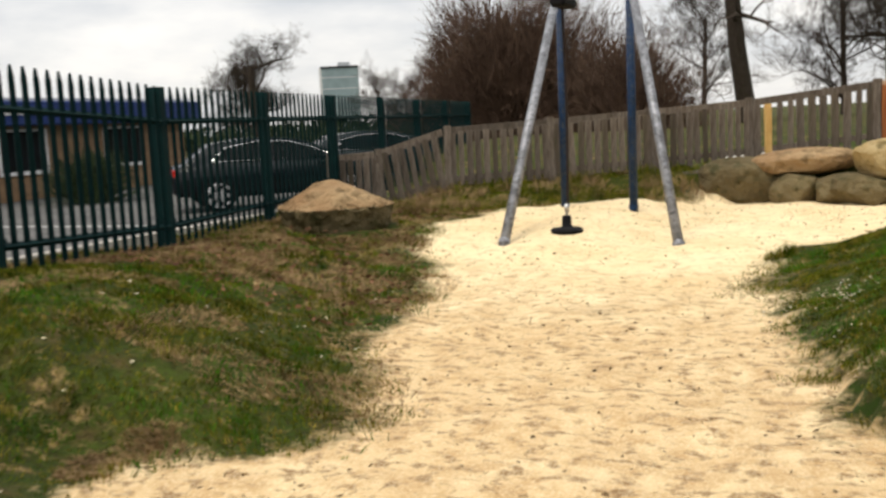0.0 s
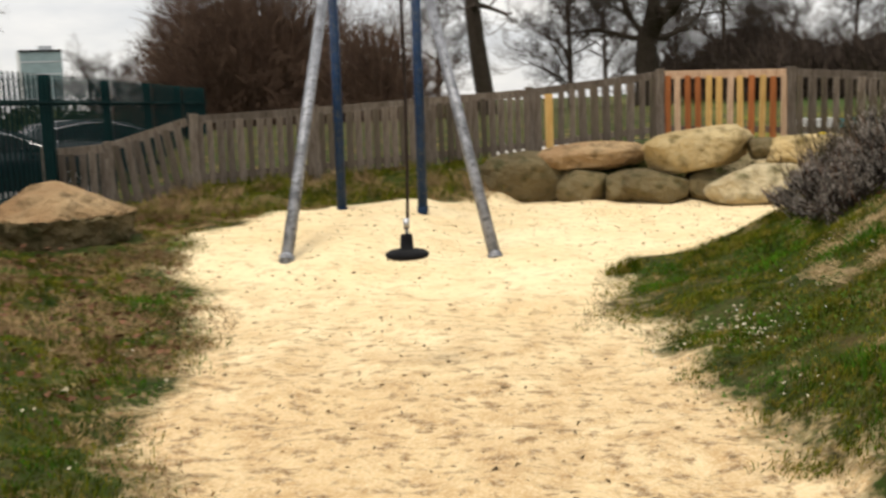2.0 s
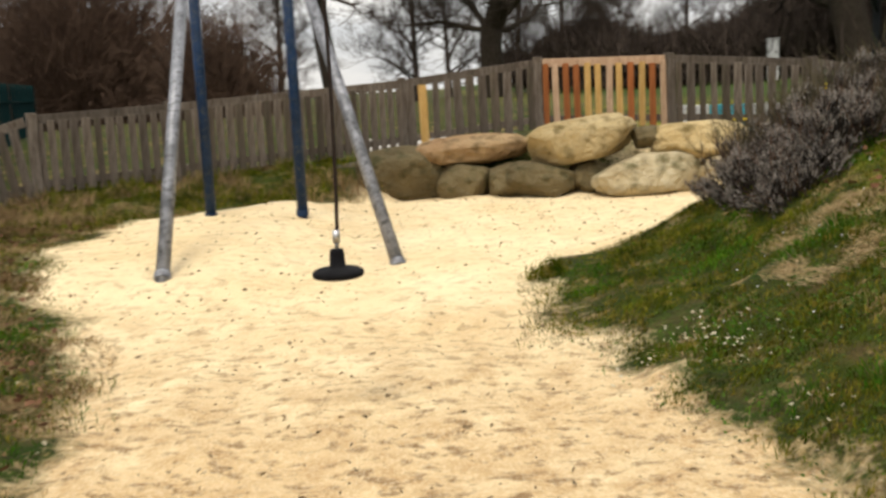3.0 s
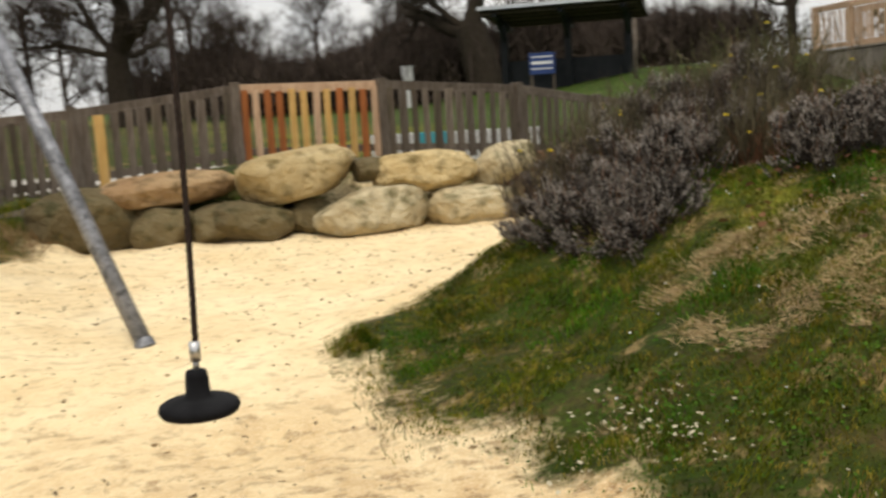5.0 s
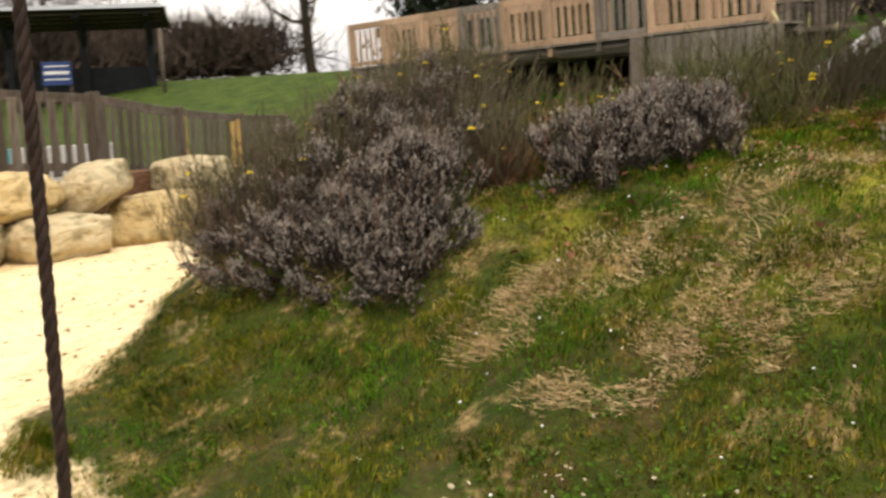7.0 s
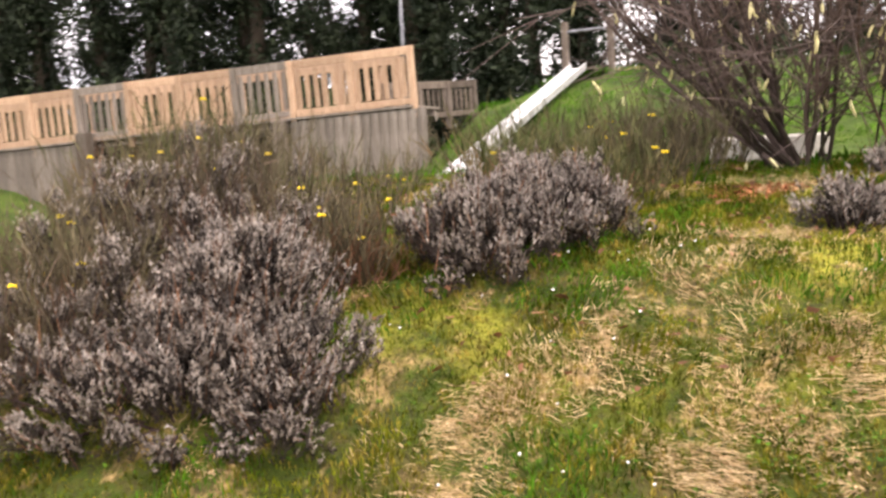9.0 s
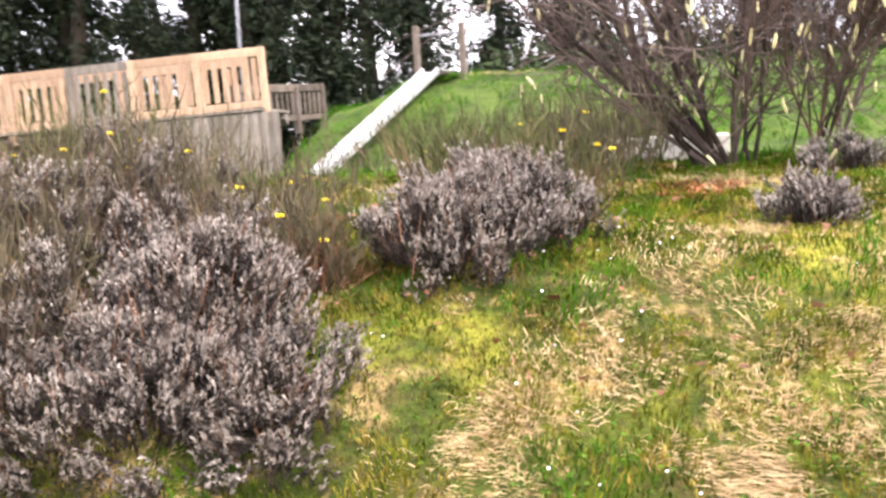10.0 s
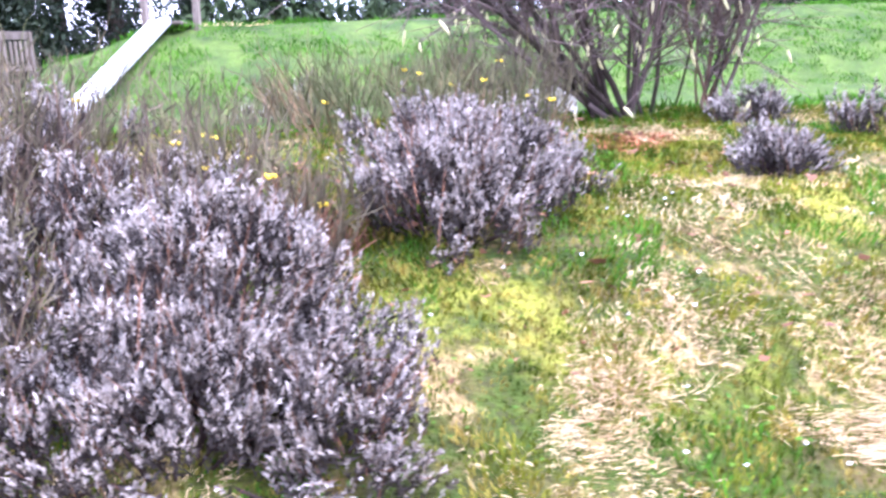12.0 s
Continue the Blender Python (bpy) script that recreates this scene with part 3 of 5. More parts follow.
def timber_fence():
    r = random.Random(5)
    ob = thing("picket_fence", "weathered grey timber picket fence with one newly repaired panel", "fence")
    kinds = {}
    for m in (weathered, weathered_dark, wood_red, wood_yellow, wood_tan):
        for w in (0.085, 0.105, 0.118):
            me = board_mesh(w, 0.02, 0.86, "picket", len(kinds))
            me.materials.append(m)
            kinds[(m.name, w)] = me
    new_panel = "RORRYYTYRYRT"
    cols = {"R": wood_red, "O": wood_tan, "Y": wood_yellow, "T": wood_tan}
    for i, (x, y, zt) in enumerate(FENCE):
        bm = fresh()
        box(bm, -0.06, -0.06, 0, 0.06, 0.06, 1.14, 0.008)
        nx_, ny_ = FENCE[min(i + 1, len(FENCE) - 1)][:2] if i + 1 < len(FENCE) else (x + 1, y + 1)
        p = part("post", bm, weathered, ob)
        p.matrix_basis = pose(x, y, zt - 1.11, r.uniform(-1, 1), r.uniform(-1, 1), math.degrees(math.atan2(ny_ - y, nx_ - x)))
        if i + 1 == len(FENCE):
            break
        x2, y2, z2 = FENCE[i + 1]
        dx, dy, L = x2 - x, y2 - y, math.hypot(x2 - x, y2 - y)
        yaw = math.degrees(math.atan2(dy, dx))
        slope = math.degrees(math.atan2(z2 - zt, L))
        fresh_panel = i == 6
        for h, hh, th in ((-0.115, 0.115, 0.05), (-0.87, 0.09, 0.04)):
            bm = fresh()
            box(bm, 0.05, -th / 2, 0, math.hypot(L, z2 - zt) - 0.05, th / 2, hh, 0.006)
            q = part("rail", bm, (wood_tan if fresh_panel and h > -0.5 else weathered), ob, "pale new rail" if fresh_panel and h > -0.5 else "")
            q.matrix_basis = pose(x, y, zt + h, 0, 0, yaw) @ pose(0, 0, 0, 0, -slope, 0)
        n = 12 if fresh_panel else max(4, int(L / (0.130 if i < 5 else 0.166)))
        for k in range(n):
            f = (k + 0.65) / (n + 0.3)
            if fresh_panel:
                m = cols[new_panel[k]]
            elif i == 5 and k == 1:
                m = wood_yellow
            elif i == 9 and k in (0, n - 2, n - 1):
                m = wood_yellow
            else:
                m = weathered if r.random() < 0.7 else weathered_dark
            w = 0.085 if (fresh_panel or r.random() < 0.35) else (0.105 if i < 5 else 0.118)
            q = part("picket", kinds[(m.name, w)], None, ob)
            off = 0.034
            ux, uy = -dy / L, dx / L
            drop = -0.95 + r.uniform(-0.02, 0.02)
            tilt = r.gauss(0, 0.7) + (-8 if i == 1 else 0)
            q.matrix_basis = pose(x + dx * f - ux * off, y + dy * f - uy * off, zt + (z2 - zt) * f + drop, 0, tilt, yaw)
    return ob


timber_fence()
# low board along the foot of the fence
bm = fresh()
rod(bm, (-3.6, 16.2, 0.42), (-2.3, 16.75, 0.62), 0.09, sides=4)
tagged(part("edging_board", bm, weathered), "weathered timber board lying along the fence foot", "board")


# ---------------------------------------------------------------- boulders
def rock(x, y, z, sx, sy, sz, seed, material, label, rz=0, tilt=0, square=0.62, cuts=9):
    """A quarried boulder: a rounded block, cut by a few random planes, with worn edges and pits."""
    r = random.Random(seed)
    planes = []
    for k in range(cuts):
        n = Vector((r.gauss(0, 1), r.gauss(0, 1), r.gauss(0, 0.8))).normalized()
        planes.append((n, r.uniform(0.74, 1.02)))
    bm = fresh()
    bmesh.ops.create_icosphere(bm, subdivisions=5, radius=1)
    off = Vector((seed * 7.3, seed * 3.1, seed * 1.7))
    for v in bm.verts:
        p = v.co.copy()
        c = Vector([math.copysign(abs(a) ** square, a) for a in p]) * 0.92
        c *= 1 + 0.12 * noise.fractal(p * 0.9 + off, 0.9, 2.0, 3)
        for n, d in planes:
            over = c.dot(n) - d
            if over > 0:
                c -= n * over * 0.85
        c *= 1 + 0.030 * noise.fractal(p * 3.5 + off, 0.8, 2.1, 3) + 0.016 * noise.fractal(p * 11 + off, 0.8, 2.1, 3)
        v.co = Vector((c.x * sx / 2, c.y * sy / 2, c.z * sz / 2))
    ob = part("boulder", bm, material, smooth=True)
    ob.matrix_basis = pose(x, y, z, 0, 0, rz) @ pose(0, 0, 0, 0, tilt, 0)
    return tagged(ob, label, "boulder", "boulders of the retaining wall")


LB = "large rounded buff sandstone boulder in the retaining wall"
LOW = "brown mossy sandstone boulder low in the wall"
for row in ((-1.33, 16.30, 0.71, 1.85, 0.95, 0.42, 1, stone_red, "flat red-brown sandstone slab topping the boulder wall", 4, -2, 0.8, 6),
            (0.10, 15.90, 0.77, 1.52, 0.95, 0.62, 2, stone, "large buff sandstone slab topping the boulder wall", -4, -7, 0.5, 10),
            (1.57, 15.62, 0.73, 1.34, 0.9, 0.52, 3, stone, LB, 5, -2, 0.72, 6), (2.56, 15.52, 0.74, 0.88, 0.7, 0.46, 4, stone_pale, "blocky lichen-spotted sandstone boulder in the wall", 14, -13, 0.5, 9),
            (0.95, 15.72, 0.78, 0.50, 0.5, 0.32, 12, stone_dark, "small dark sandstone piece wedged between boulders", 10, 0, 0.6, 8),
            (4.10, 15.95, 0.70, 1.05, 0.8, 0.46, 5, stone_pale, LB, 0, 0, 0.6, 8), (-2.25, 16.25, 0.40, 1.35, 0.9, 0.80, 6, stone_dark, "dark brown sandstone boulder at the wall's end", 0, 0, 0.6, 8),
            (-1.42, 16.15, 0.30, 0.80, 0.8, 0.58, 7, stone_dark, LOW, 0, 10, 0.6, 8), (-0.86, 16.0, 0.28, 0.60, 0.7, 0.50, 13, stone_dark, LOW, 0, -14, 0.6, 8), (-0.45, 15.80, 0.30, 0.98, 0.8, 0.50, 8, stone_dark, LOW, 0, 6, 0.66, 8),
            (0.20, 15.85, 0.30, 0.6, 0.7, 0.46, 14, stone_dark, LOW, 0, 0, 0.6, 8),
            (0.86, 15.42, 0.32, 1.52, 0.9, 0.60, 9, stone_pale, LB, 6, -3, 0.68, 6), (2.02, 15.32, 0.30, 1.14, 0.85, 0.50, 10, stone_pale, LB, -8, -3, 0.62, 7), (3.18, 15.45, 0.31, 1.35, 0.95, 0.66, 11, stone, LB, 0, -6, 0.6, 9)):
    rock(*row)
bm = fresh()
box(bm, -0.62, -0.10, -0.45, 0.62, 0.10, 0.13, 0.015)
sleeper = part("timber_sleeper", bm, wood_old)
sleeper.matrix_basis = pose(3.45, 16.25, 0.66, 0, 2, 12)
tagged(sleeper, "red-brown timber sleeper laid behind the boulders", "sleeper")
# low board edging behind the pickets, white with a cyan stretch
for k in range(9):
    bx, by = 1.75 + 0.36 * k, 17.62 + 0.13 * k
    bm = fresh()
    box(bm, -0.178, -0.02, -0.15, 0.178, 0.02, 1.10 - 0.012 * k - gz(bx, by), 0.008)
    ob = part("painted_board", bm, cyan_paint if k in (2, 3) else white_paint)
    ob.matrix_basis = pose(bx, by, gz(bx, by), 0, 0, 20)
    tagged(ob, "low cyan painted board behind the picket fence" if k in (2, 3) else "low white painted board behind the picket fence", "board", "painted boards behind the fence")


def flat_boulder(x, y, z, rz):
    """A split boulder: a tilted pale top with a sharp rim over an undercut side, whose shade is painted in darker
    stone.
    """
    bm = fresh()
    bmesh.ops.create_icosphere(bm, subdivisions=5, radius=1)
    for v in bm.verts:
        q = v.co.copy()
        rho = math.hypot(q.x, q.y)
        n1 = noise.fractal(q * 1.3 + Vector((4, 2, 9)), 0.9, 2.0, 4)
        n2 = noise.fractal(q * 6 + Vector((1, 7, 3)), 0.8, 2.1, 3)
        if q.z > 0:
            zz = 0.34 * (1 - rho ** 1.35) * (1.0 - 0.25 * q.x) + 0.05 * n2 * rho + 0.03 * n1
            k = 1 + 0.10 * n1
        else:
            zz = q.z * 0.46 - 0.02 * n2
            k = (1 + 0.10 * n1) * (1 - 0.06 * min(1, -q.z * 4)) / max(rho, 0.55) * (0.55 + 0.45 * rho) * (1 + 0.05 * n2)
        v.co = Vector((q.x * 0.71 * k, q.y * 0.56 * k, zz))
    # faces below the rim take the darker stone to paint the overhang's shade
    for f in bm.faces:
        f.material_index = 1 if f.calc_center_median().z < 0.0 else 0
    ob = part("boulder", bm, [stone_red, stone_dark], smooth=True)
    ob.matrix_basis = pose(x, y, z, 0, 0, rz)
    return tagged(ob, "large peaked tan-brown boulder with an undercut rim lying in rough grass", "boulder")


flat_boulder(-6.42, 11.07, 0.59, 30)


# ---------------------------------------------------------------- zip line
APL, APR = (-4.22, 13.68, 3.38), (-3.22, 13.5, 3.38)


def zip_frame():
    ob = thing("zip_line_frame", "zip line frame with galvanised front legs and blue rear legs", "zip line")
    for foot, top, m, lab in (((-3.95, 10.34, 0.10), APL, galv, "galvanised steel leg"), ((-2.12, 10.9, 0.0), APR, galv, "galvanised steel leg"),
                              ((-4.24, 13.65, 0.15), APL, blue_paint, "dark blue leg"), ((-3.23, 13.45, 0.15), APR, blue_paint, "dark blue leg")):
        bm = fresh()
        rod(bm, foot, top, 0.056, sides=20)
        leg = part("leg", bm, m, ob, lab, True)
        bm = fresh()
        a, b = Vector(foot), Vector(top)
        d = (b - a).normalized()
        rod(bm, a + d * 0.14, a + d * 0.20, 0.066, sides=20)
        part("collar", bm, m, leg)
    bm = fresh()
    rod(bm, (-4.5, 13.73, 3.42), (-2.94, 13.45, 3.42), 0.07, sides=16)
    part("crossbar", bm, blue_paint, ob)
    return ob


zip_frame()
SEAT = (-2.315, 7.48, 0.695)
TROLLEY = (-2.29, 7.50, 2.42)
cable = Tubes()
a, b = np.array((-3.72, 13.6, 3.36)), np.array((0.97, -6.6, 3.36))
ts = np.linspace(0, 1, 40)
sag = np.stack([a + (b - a) * t + np.array((0, 0, -1.0 * 4 * t * (1 - t))) for t in ts])
cable.add(sag, np.full(40, 0.008), 6)
tagged(part("steel_cable", cable.mesh("steel_cable"), zinc), "thin steel zip line cable strung overhead", "cable")
bm = fresh()
rod(bm, (0.97, -6.6, -0.1), (0.97, -6.6, 3.45), 0.08, sides=16)
tagged(part("cable_post", bm, blue_paint, smooth=True), "dark blue steel post holding the zip line cable", "post")


def button_swing():
    ob = thing("button_seat", "black rubber button seat hanging on a dark rope", "swing seat", *SEAT)
    bm = fresh()
    prof = [(0.0, -0.022), (0.10, -0.024), (0.128, -0.017), (0.136, -0.003), (0.132, 0.011), (0.114, 0.021), (0.06, 0.030), (0.042, 0.036), (0.038, 0.095), (0.034, 0.115), (0.0, 0.118)]
    rings = []
    for rr, z in prof:
        rr *= 0.92
        rings.append([bm.verts.new((rr * math.cos(i * math.pi / 18), rr * math.sin(i * math.pi / 18), z)) for i in range(36)] if rr else [bm.verts.new((0, 0, z))])
    for p, q in zip(rings, rings[1:]):
        for i in range(36):
            j = (i + 1) % 36
            if len(p) == 1:
                bm.faces.new((p[0], q[j], q[i]))
            elif len(q) == 1:
                bm.faces.new((p[i], p[j], q[0]))
            else:
                bm.faces.new((p[i], p[j], q[j], q[i]))
    part("seat", bm, rubber, ob, "black rubber disc", True)
    d = Vector(TROLLEY) - Vector(SEAT)
    u = d.normalized()
    bm = fresh()
    rod(bm, u * 0.115, u * 0.15, 0.010, sides=10)
    rod(bm, u * 0.145, u * 0.205, 0.0175, sides=12)
    part("ferrule", bm, zinc, ob, "bright metal ferrule", True)
    # laid rope: three strands round each other
    for k in range(3):
        t = Tubes()
        n = 160
        s = np.linspace(0.2, d.length, n)
        ph = s * 75 + k * 2 * np.pi / 3
        base = np.outer(s, np.array(u)) + np.stack([0.012 * np.sin(s * 2.1), 0.010 * np.sin(s * 1.7 + 1), 0 * s], -1)
        t.add(base + np.stack([0.0046 * np.cos(ph), 0.0046 * np.sin(ph), 0 * s], -1), np.full(n, 0.0062), 6)
        part("rope_strand", t.mesh("rope_strand"), rope_mat, ob, "", True)
    bm = fresh()
    box(bm, d.x - 0.06, d.y - 0.16, d.z - 0.06, d.x + 0.06, d.y + 0.16, d.z + 0.12, 0.02)
    part("trolley", bm, rubber, ob, "black trolley running on the cable")
    return ob


button_swing()

# ---------------------------------------------------------------- bare trees
def grow_tree(seed, height, r0, limbs, twigs, spread=0.9, droop=0.0, levels=3, wob=0.16, low=0.3):
    """Two meshes: the trunk with its limbs, and the crown of branches and twigs."""
    rng = np.random.default_rng(seed)
    wood, crown = Tubes(), Tubes()

    def branch(p, d, length, r, level, target):
        n = (7, 6, 5, 4, 3)[min(level, 4)]
        pts = [p]
        dd = d / np.linalg.norm(d)
        for i in range(n - 1):
            dd = dd + rng.normal(0, wob * (0.25 if level == 0 else 1 + 0.4 * level), 3) + np.array((0, 0, 0.06 - droop * level))
            dd /= np.linalg.norm(dd)
            pts.append(pts[-1] + dd * length / (n - 1))
        rad = np.linspace(r, max(r * (0.62 if level == 0 else 0.25), 0.004), n)
        target.add(pts, rad, (9, 7, 5, 3, 3)[min(level, 4)])
        return np.array(pts), rad, dd

    def rec(p, d, length, r, level):
        pts, rad, dd = branch(p, d, length, r, level, wood if level < 2 else crown)
        if level >= levels:
            return
        count = limbs if level == 0 else (twigs if level == levels - 1 else max(4, int(twigs * 0.7)))
        for k in range(count):
            f = low + (1 - low) * (k + rng.random()) / count if level == 0 else rng.uniform(0.2, 1.0)
            i = min(int(f * (len(pts) - 1)), len(pts) - 2)
            w = f * (len(pts) - 1) - i
            q = pts[i] * (1 - w) + pts[i + 1] * w
            side = rng.normal(size=3)
            side[2] = abs(side[2]) * 0.5
            axis = pts[i + 1] - pts[i]
            axis /= np.linalg.norm(axis)
            side -= axis * side.dot(axis)
            side /= np.linalg.norm(side) + 1e-9
            nd_ = axis * (1 - spread * 0.55) + side * spread
            rec(q, nd_, length * rng.uniform(0.42, 0.68) * (1 - 0.25 * f if level == 0 else 1), max(rad[i] * rng.uniform(0.35, 0.6), 0.006), level + 1)

    rec(np.zeros(3), np.array((rng.normal(0, 0.05), rng.normal(0, 0.05), 1.0)), height * 0.62, r0, 0)
    return wood.mesh("trunk"), crown.mesh("crown")


def tree(name, label, x, y, z, meshes, m_trunk, m_crown, rz=0, group=""):
    ob = thing(name, label, "tree", x, y, z, rz, group)
    part("trunk", meshes[0], m_trunk, ob, "", True)
    part("crown", meshes[1], m_crown, ob)
    return ob


def old_tree(seed, trunk, limbs, r0, twigs=9):
    """A thick trunk along given points and heavy limbs from its head, with branches and twigs."""
    rng = np.random.default_rng(seed)
    wood, crown = Tubes(), Tubes()
    trunk = np.array(trunk, float)
    wood.add(trunk, np.linspace(r0 * 1.15, r0 * 0.92, len(trunk)), 11)

    def rec(p, d, length, r, level):
        n = (7, 7, 5, 4, 3)[level]
        pts, dd = [p], d / np.linalg.norm(d)
        for i in range(n - 1):
            dd = dd + rng.normal(0, 0.20 + 0.05 * level, 3) + np.array((0, 0, 0.05))
            dd /= np.linalg.norm(dd)
            pts.append(pts[-1] + dd * length / (n - 1))
        rad = np.linspace(r, max(r * 0.35, 0.008), n)
        (wood if level < 2 else crown).add(pts, rad, (9, 8, 5, 3, 3)[level])
        if level < 4:
            for k in range(twigs if level > 1 else 7):
                f = rng.uniform(0.2, 1) * (n - 1)
                i = min(int(f), n - 2)
                q = pts[i] + (pts[i + 1] - pts[i]) * (f - i)
                ax = (pts[i + 1] - pts[i]) / np.linalg.norm(pts[i + 1] - pts[i])
                s = rng.normal(size=3)
                s -= ax * s.dot(ax)
                s /= np.linalg.norm(s)
                rec(q, ax * 0.5 + s * 0.9, length * rng.uniform(0.4, 0.65), max(rad[i] * rng.uniform(0.35, 0.55), 0.009), level + 1)

    for (dx, dy, dz), length, r in limbs:
        rec(trunk[-1] - np.array((0, 0, 0.25)), np.array((dx, dy, dz), float), length, r, 1)
    return wood.mesh("trunk"), crown.mesh("crown")


oak = old_tree(3, ((0, 0, -0.3), (0.05, 0, 1.2), (0.0, 0, 2.2), (0.05, 0, 3.2)), (((-0.25, 0.1, 1), 6.5, 0.42), ((0.55, 0, 1), 6.0, 0.40), ((1, 0.3, 0.35), 5.5, 0.16), ((-1, 0.1, 0.5), 5.0, 0.15), ((-0.6, 0.5, 0.8), 5.0, 0.16)), 0.52)
tree("oak_tree", "large bare oak with dark forked trunk behind the fence", 1.1, 49.3, gz(1.1, 49.3), oak, bark, bark, 0)
gnarled = old_tree(6, ((0.3, 0, -0.3), (0.2, 0, 0.9), (-0.1, 0, 2.0), (-0.3, 0, 2.9)), (((-0.9, 0.1, 0.9), 5.0, 0.42), ((0.1, 0, 1), 5.5, 0.45), ((-1, 0.3, 0.35), 5.0, 0.18), ((0.8, 0.3, 0.6), 5.0, 0.22)), 0.72)
tree("oak_tree", "gnarled thick-trunked bare oak behind the shelter", 15.7, 45.3, gz(15.7, 45.3), gnarled, bark, bark, 0)
ash = grow_tree(8, 13, 0.36, 8, 8, 0.75, levels=4, low=0.4)
tree("bare_tree", "bare slender tree with a dark trunk beyond the fence", -5.0, 39, gz(-5.0, 39) - 0.1, ash, bark, twig, 10)
bare = grow_tree(12, 9, 0.16, 10, 10, 0.7, levels=4, low=0.12, wob=0.12)
first = tree("small_bare_tree", "small bare winter tree with fine twigs", -2.3, 50, 0.6, bare, twig, twig, 0, "bare winter trees")
rr = random.Random(2)
for x, y in ((5.5, 58), (7.0, 60.5), (12.5, 60), (2.8, 56), (-8.5, 50), (8.5, 64), (10.5, 66), (18, 62), (21.5, 50), (-36, 70), (-33, 68), (-24, 60), (-0.5, 62)):
    copy_thing(first, pose(x, y, gz(x, y) - 0.05, 0, 0, rr.uniform(0, 360)) @ Matrix.Scale(rr.uniform(0.7, 1.0), 4))
round_t = grow_tree(15, 8.3, 0.28, 14, 11, 1.15, levels=4, low=0.35)
tree("round_bare_tree", "round-crowned bare tree beyond the car park", -31.1, 46.2, -0.1, round_t, bark, bark, 0)
lone = grow_tree(21, 9, 0.25, 9, 8, 0.9, levels=4, low=0.35)
tree("hill_tree", "bare dark tree standing on the grassy hill", 28.2, 40, gz(28.2, 40) - 0.1, lone, bark, bark, 80)


def thicket(name, label, x, y, z, rx, ry, h, n, seed, material, r=0.012):
    """A dense many-stemmed bare bush: stems from the foot and a haze of twigs."""
    rng = np.random.default_rng(seed)
    ob = thing(name, label, "bush", x, y, z)
    t = Tubes()
    for i in range(n // 40):
        a, s = rng.uniform(0, 2 * np.pi), rng.uniform(0, 0.35)
        b = np.array((np.cos(a) * rx * s, np.sin(a) * ry * s, 0))
        a2, s2, zz = rng.uniform(0, 2 * np.pi), rng.uniform(0.1, 0.9), rng.uniform(0.5, 0.95)
        e = np.array((np.cos(a2) * rx * s2, np.sin(a2) * ry * s2, h * zz * np.sqrt(1 - 0.8 * s2 ** 2)))
        m = (b + e) / 2 + rng.normal(0, 0.25, 3)
        t.add([b, m, e], [r * 4, r * 3, r], 4)
    tagged(part("stem_mass", t.mesh("stem_mass"), material, ob), kind="stuff")
    a, u = rng.uniform(0, 2 * np.pi, n), rng.uniform(0, 1, n) ** 0.55
    v = rng.uniform(0.05, 1, n)
    ph = np.arccos(1 - v)
    lump = 1 + 0.16 * np.sin(3 * a + seed) * np.sin(5 * ph) + 0.1 * np.sin(7 * a + 2)
    rad = u * lump
    base = np.stack([rx * rad * np.cos(a) * np.sin(ph), ry * rad * np.sin(a) * np.sin(ph), h * 0.98 * rad * np.cos(ph)], -1)
    d = base / (np.linalg.norm(base, axis=1)[:, None] + 1e-6) + rng.normal(0, 0.55, (n, 3)) + np.array((0, 0, 0.25))
    d /= np.linalg.norm(d, axis=1)[:, None]
    tip = base + d * rng.uniform(0.35, 0.95, n)[:, None] * (h / 6)
    tagged(part("twig_mass", blades("twig_mass", base, tip, rng.uniform(0.008, 0.024, n) * h / 6, rng.normal(0, 0.05, (n, 3)), rng), material, ob), kind="stuff")
    return ob


thicket("hawthorn_thicket", "dense reddish-brown bare thicket behind the fence", -13.0, 36, 0.2, 4.5, 3.6, 6.3, 42000, 4, twig_red)
thicket("hawthorn_thicket", "low reddish-brown bare thicket behind the fence", -8.4, 35, 0.2, 2.7, 2.4, 4.4, 18000, 5, twig_red)
thicket("round_shrub", "dark clipped shrub beside the car park building", -18.6, 20.0, 0.0, 1.3, 1.3, 1.5, 9000, 6, hedge_leaf)


def far_wood(name, label, pts, depth, h, n, seed, material, w=(0.03, 0.09), ln=(0.8, 2.4)):
    """A far belt of bare scrub along a line."""
    rng = np.random.default_rng(seed)
    pts = np.array(pts, float)
    f = rng.uniform(0, len(pts) - 1, n)
    i = np.minimum(f.astype(int), len(pts) - 2)
    p = pts[i] + (pts[i + 1] - pts[i]) * (f - i)[:, None]
    p = p + rng.normal(0, depth, (n, 2))
    tall = h * (0.62 + 0.25 * lumps(p[:, 0] + 300, p[:, 1] + 300, seed, 4.0) + 0.25 * lumps(p[:, 0] + 300, p[:, 1] + 300, seed + 1, 1.7))
    z = ground(p[:, 0], p[:, 1]) + rng.uniform(0, 1, n) ** 0.8 * tall
    base = np.stack([p[:, 0], p[:, 1], z], -1)
    d = rng.normal(0, 0.5, (n, 3)) + np.array((0, 0, 0.9))
    d /= np.linalg.norm(d, axis=1)[:, None]
    tip = base + d * rng.uniform(*ln, n)[:, None]
    ob = part(name, blades(name, base, tip, rng.uniform(*w, n), rng.normal(0, 0.12, (n, 3)), rng), material)
    return tagged(ob, label, "woodland", kind="stuff")


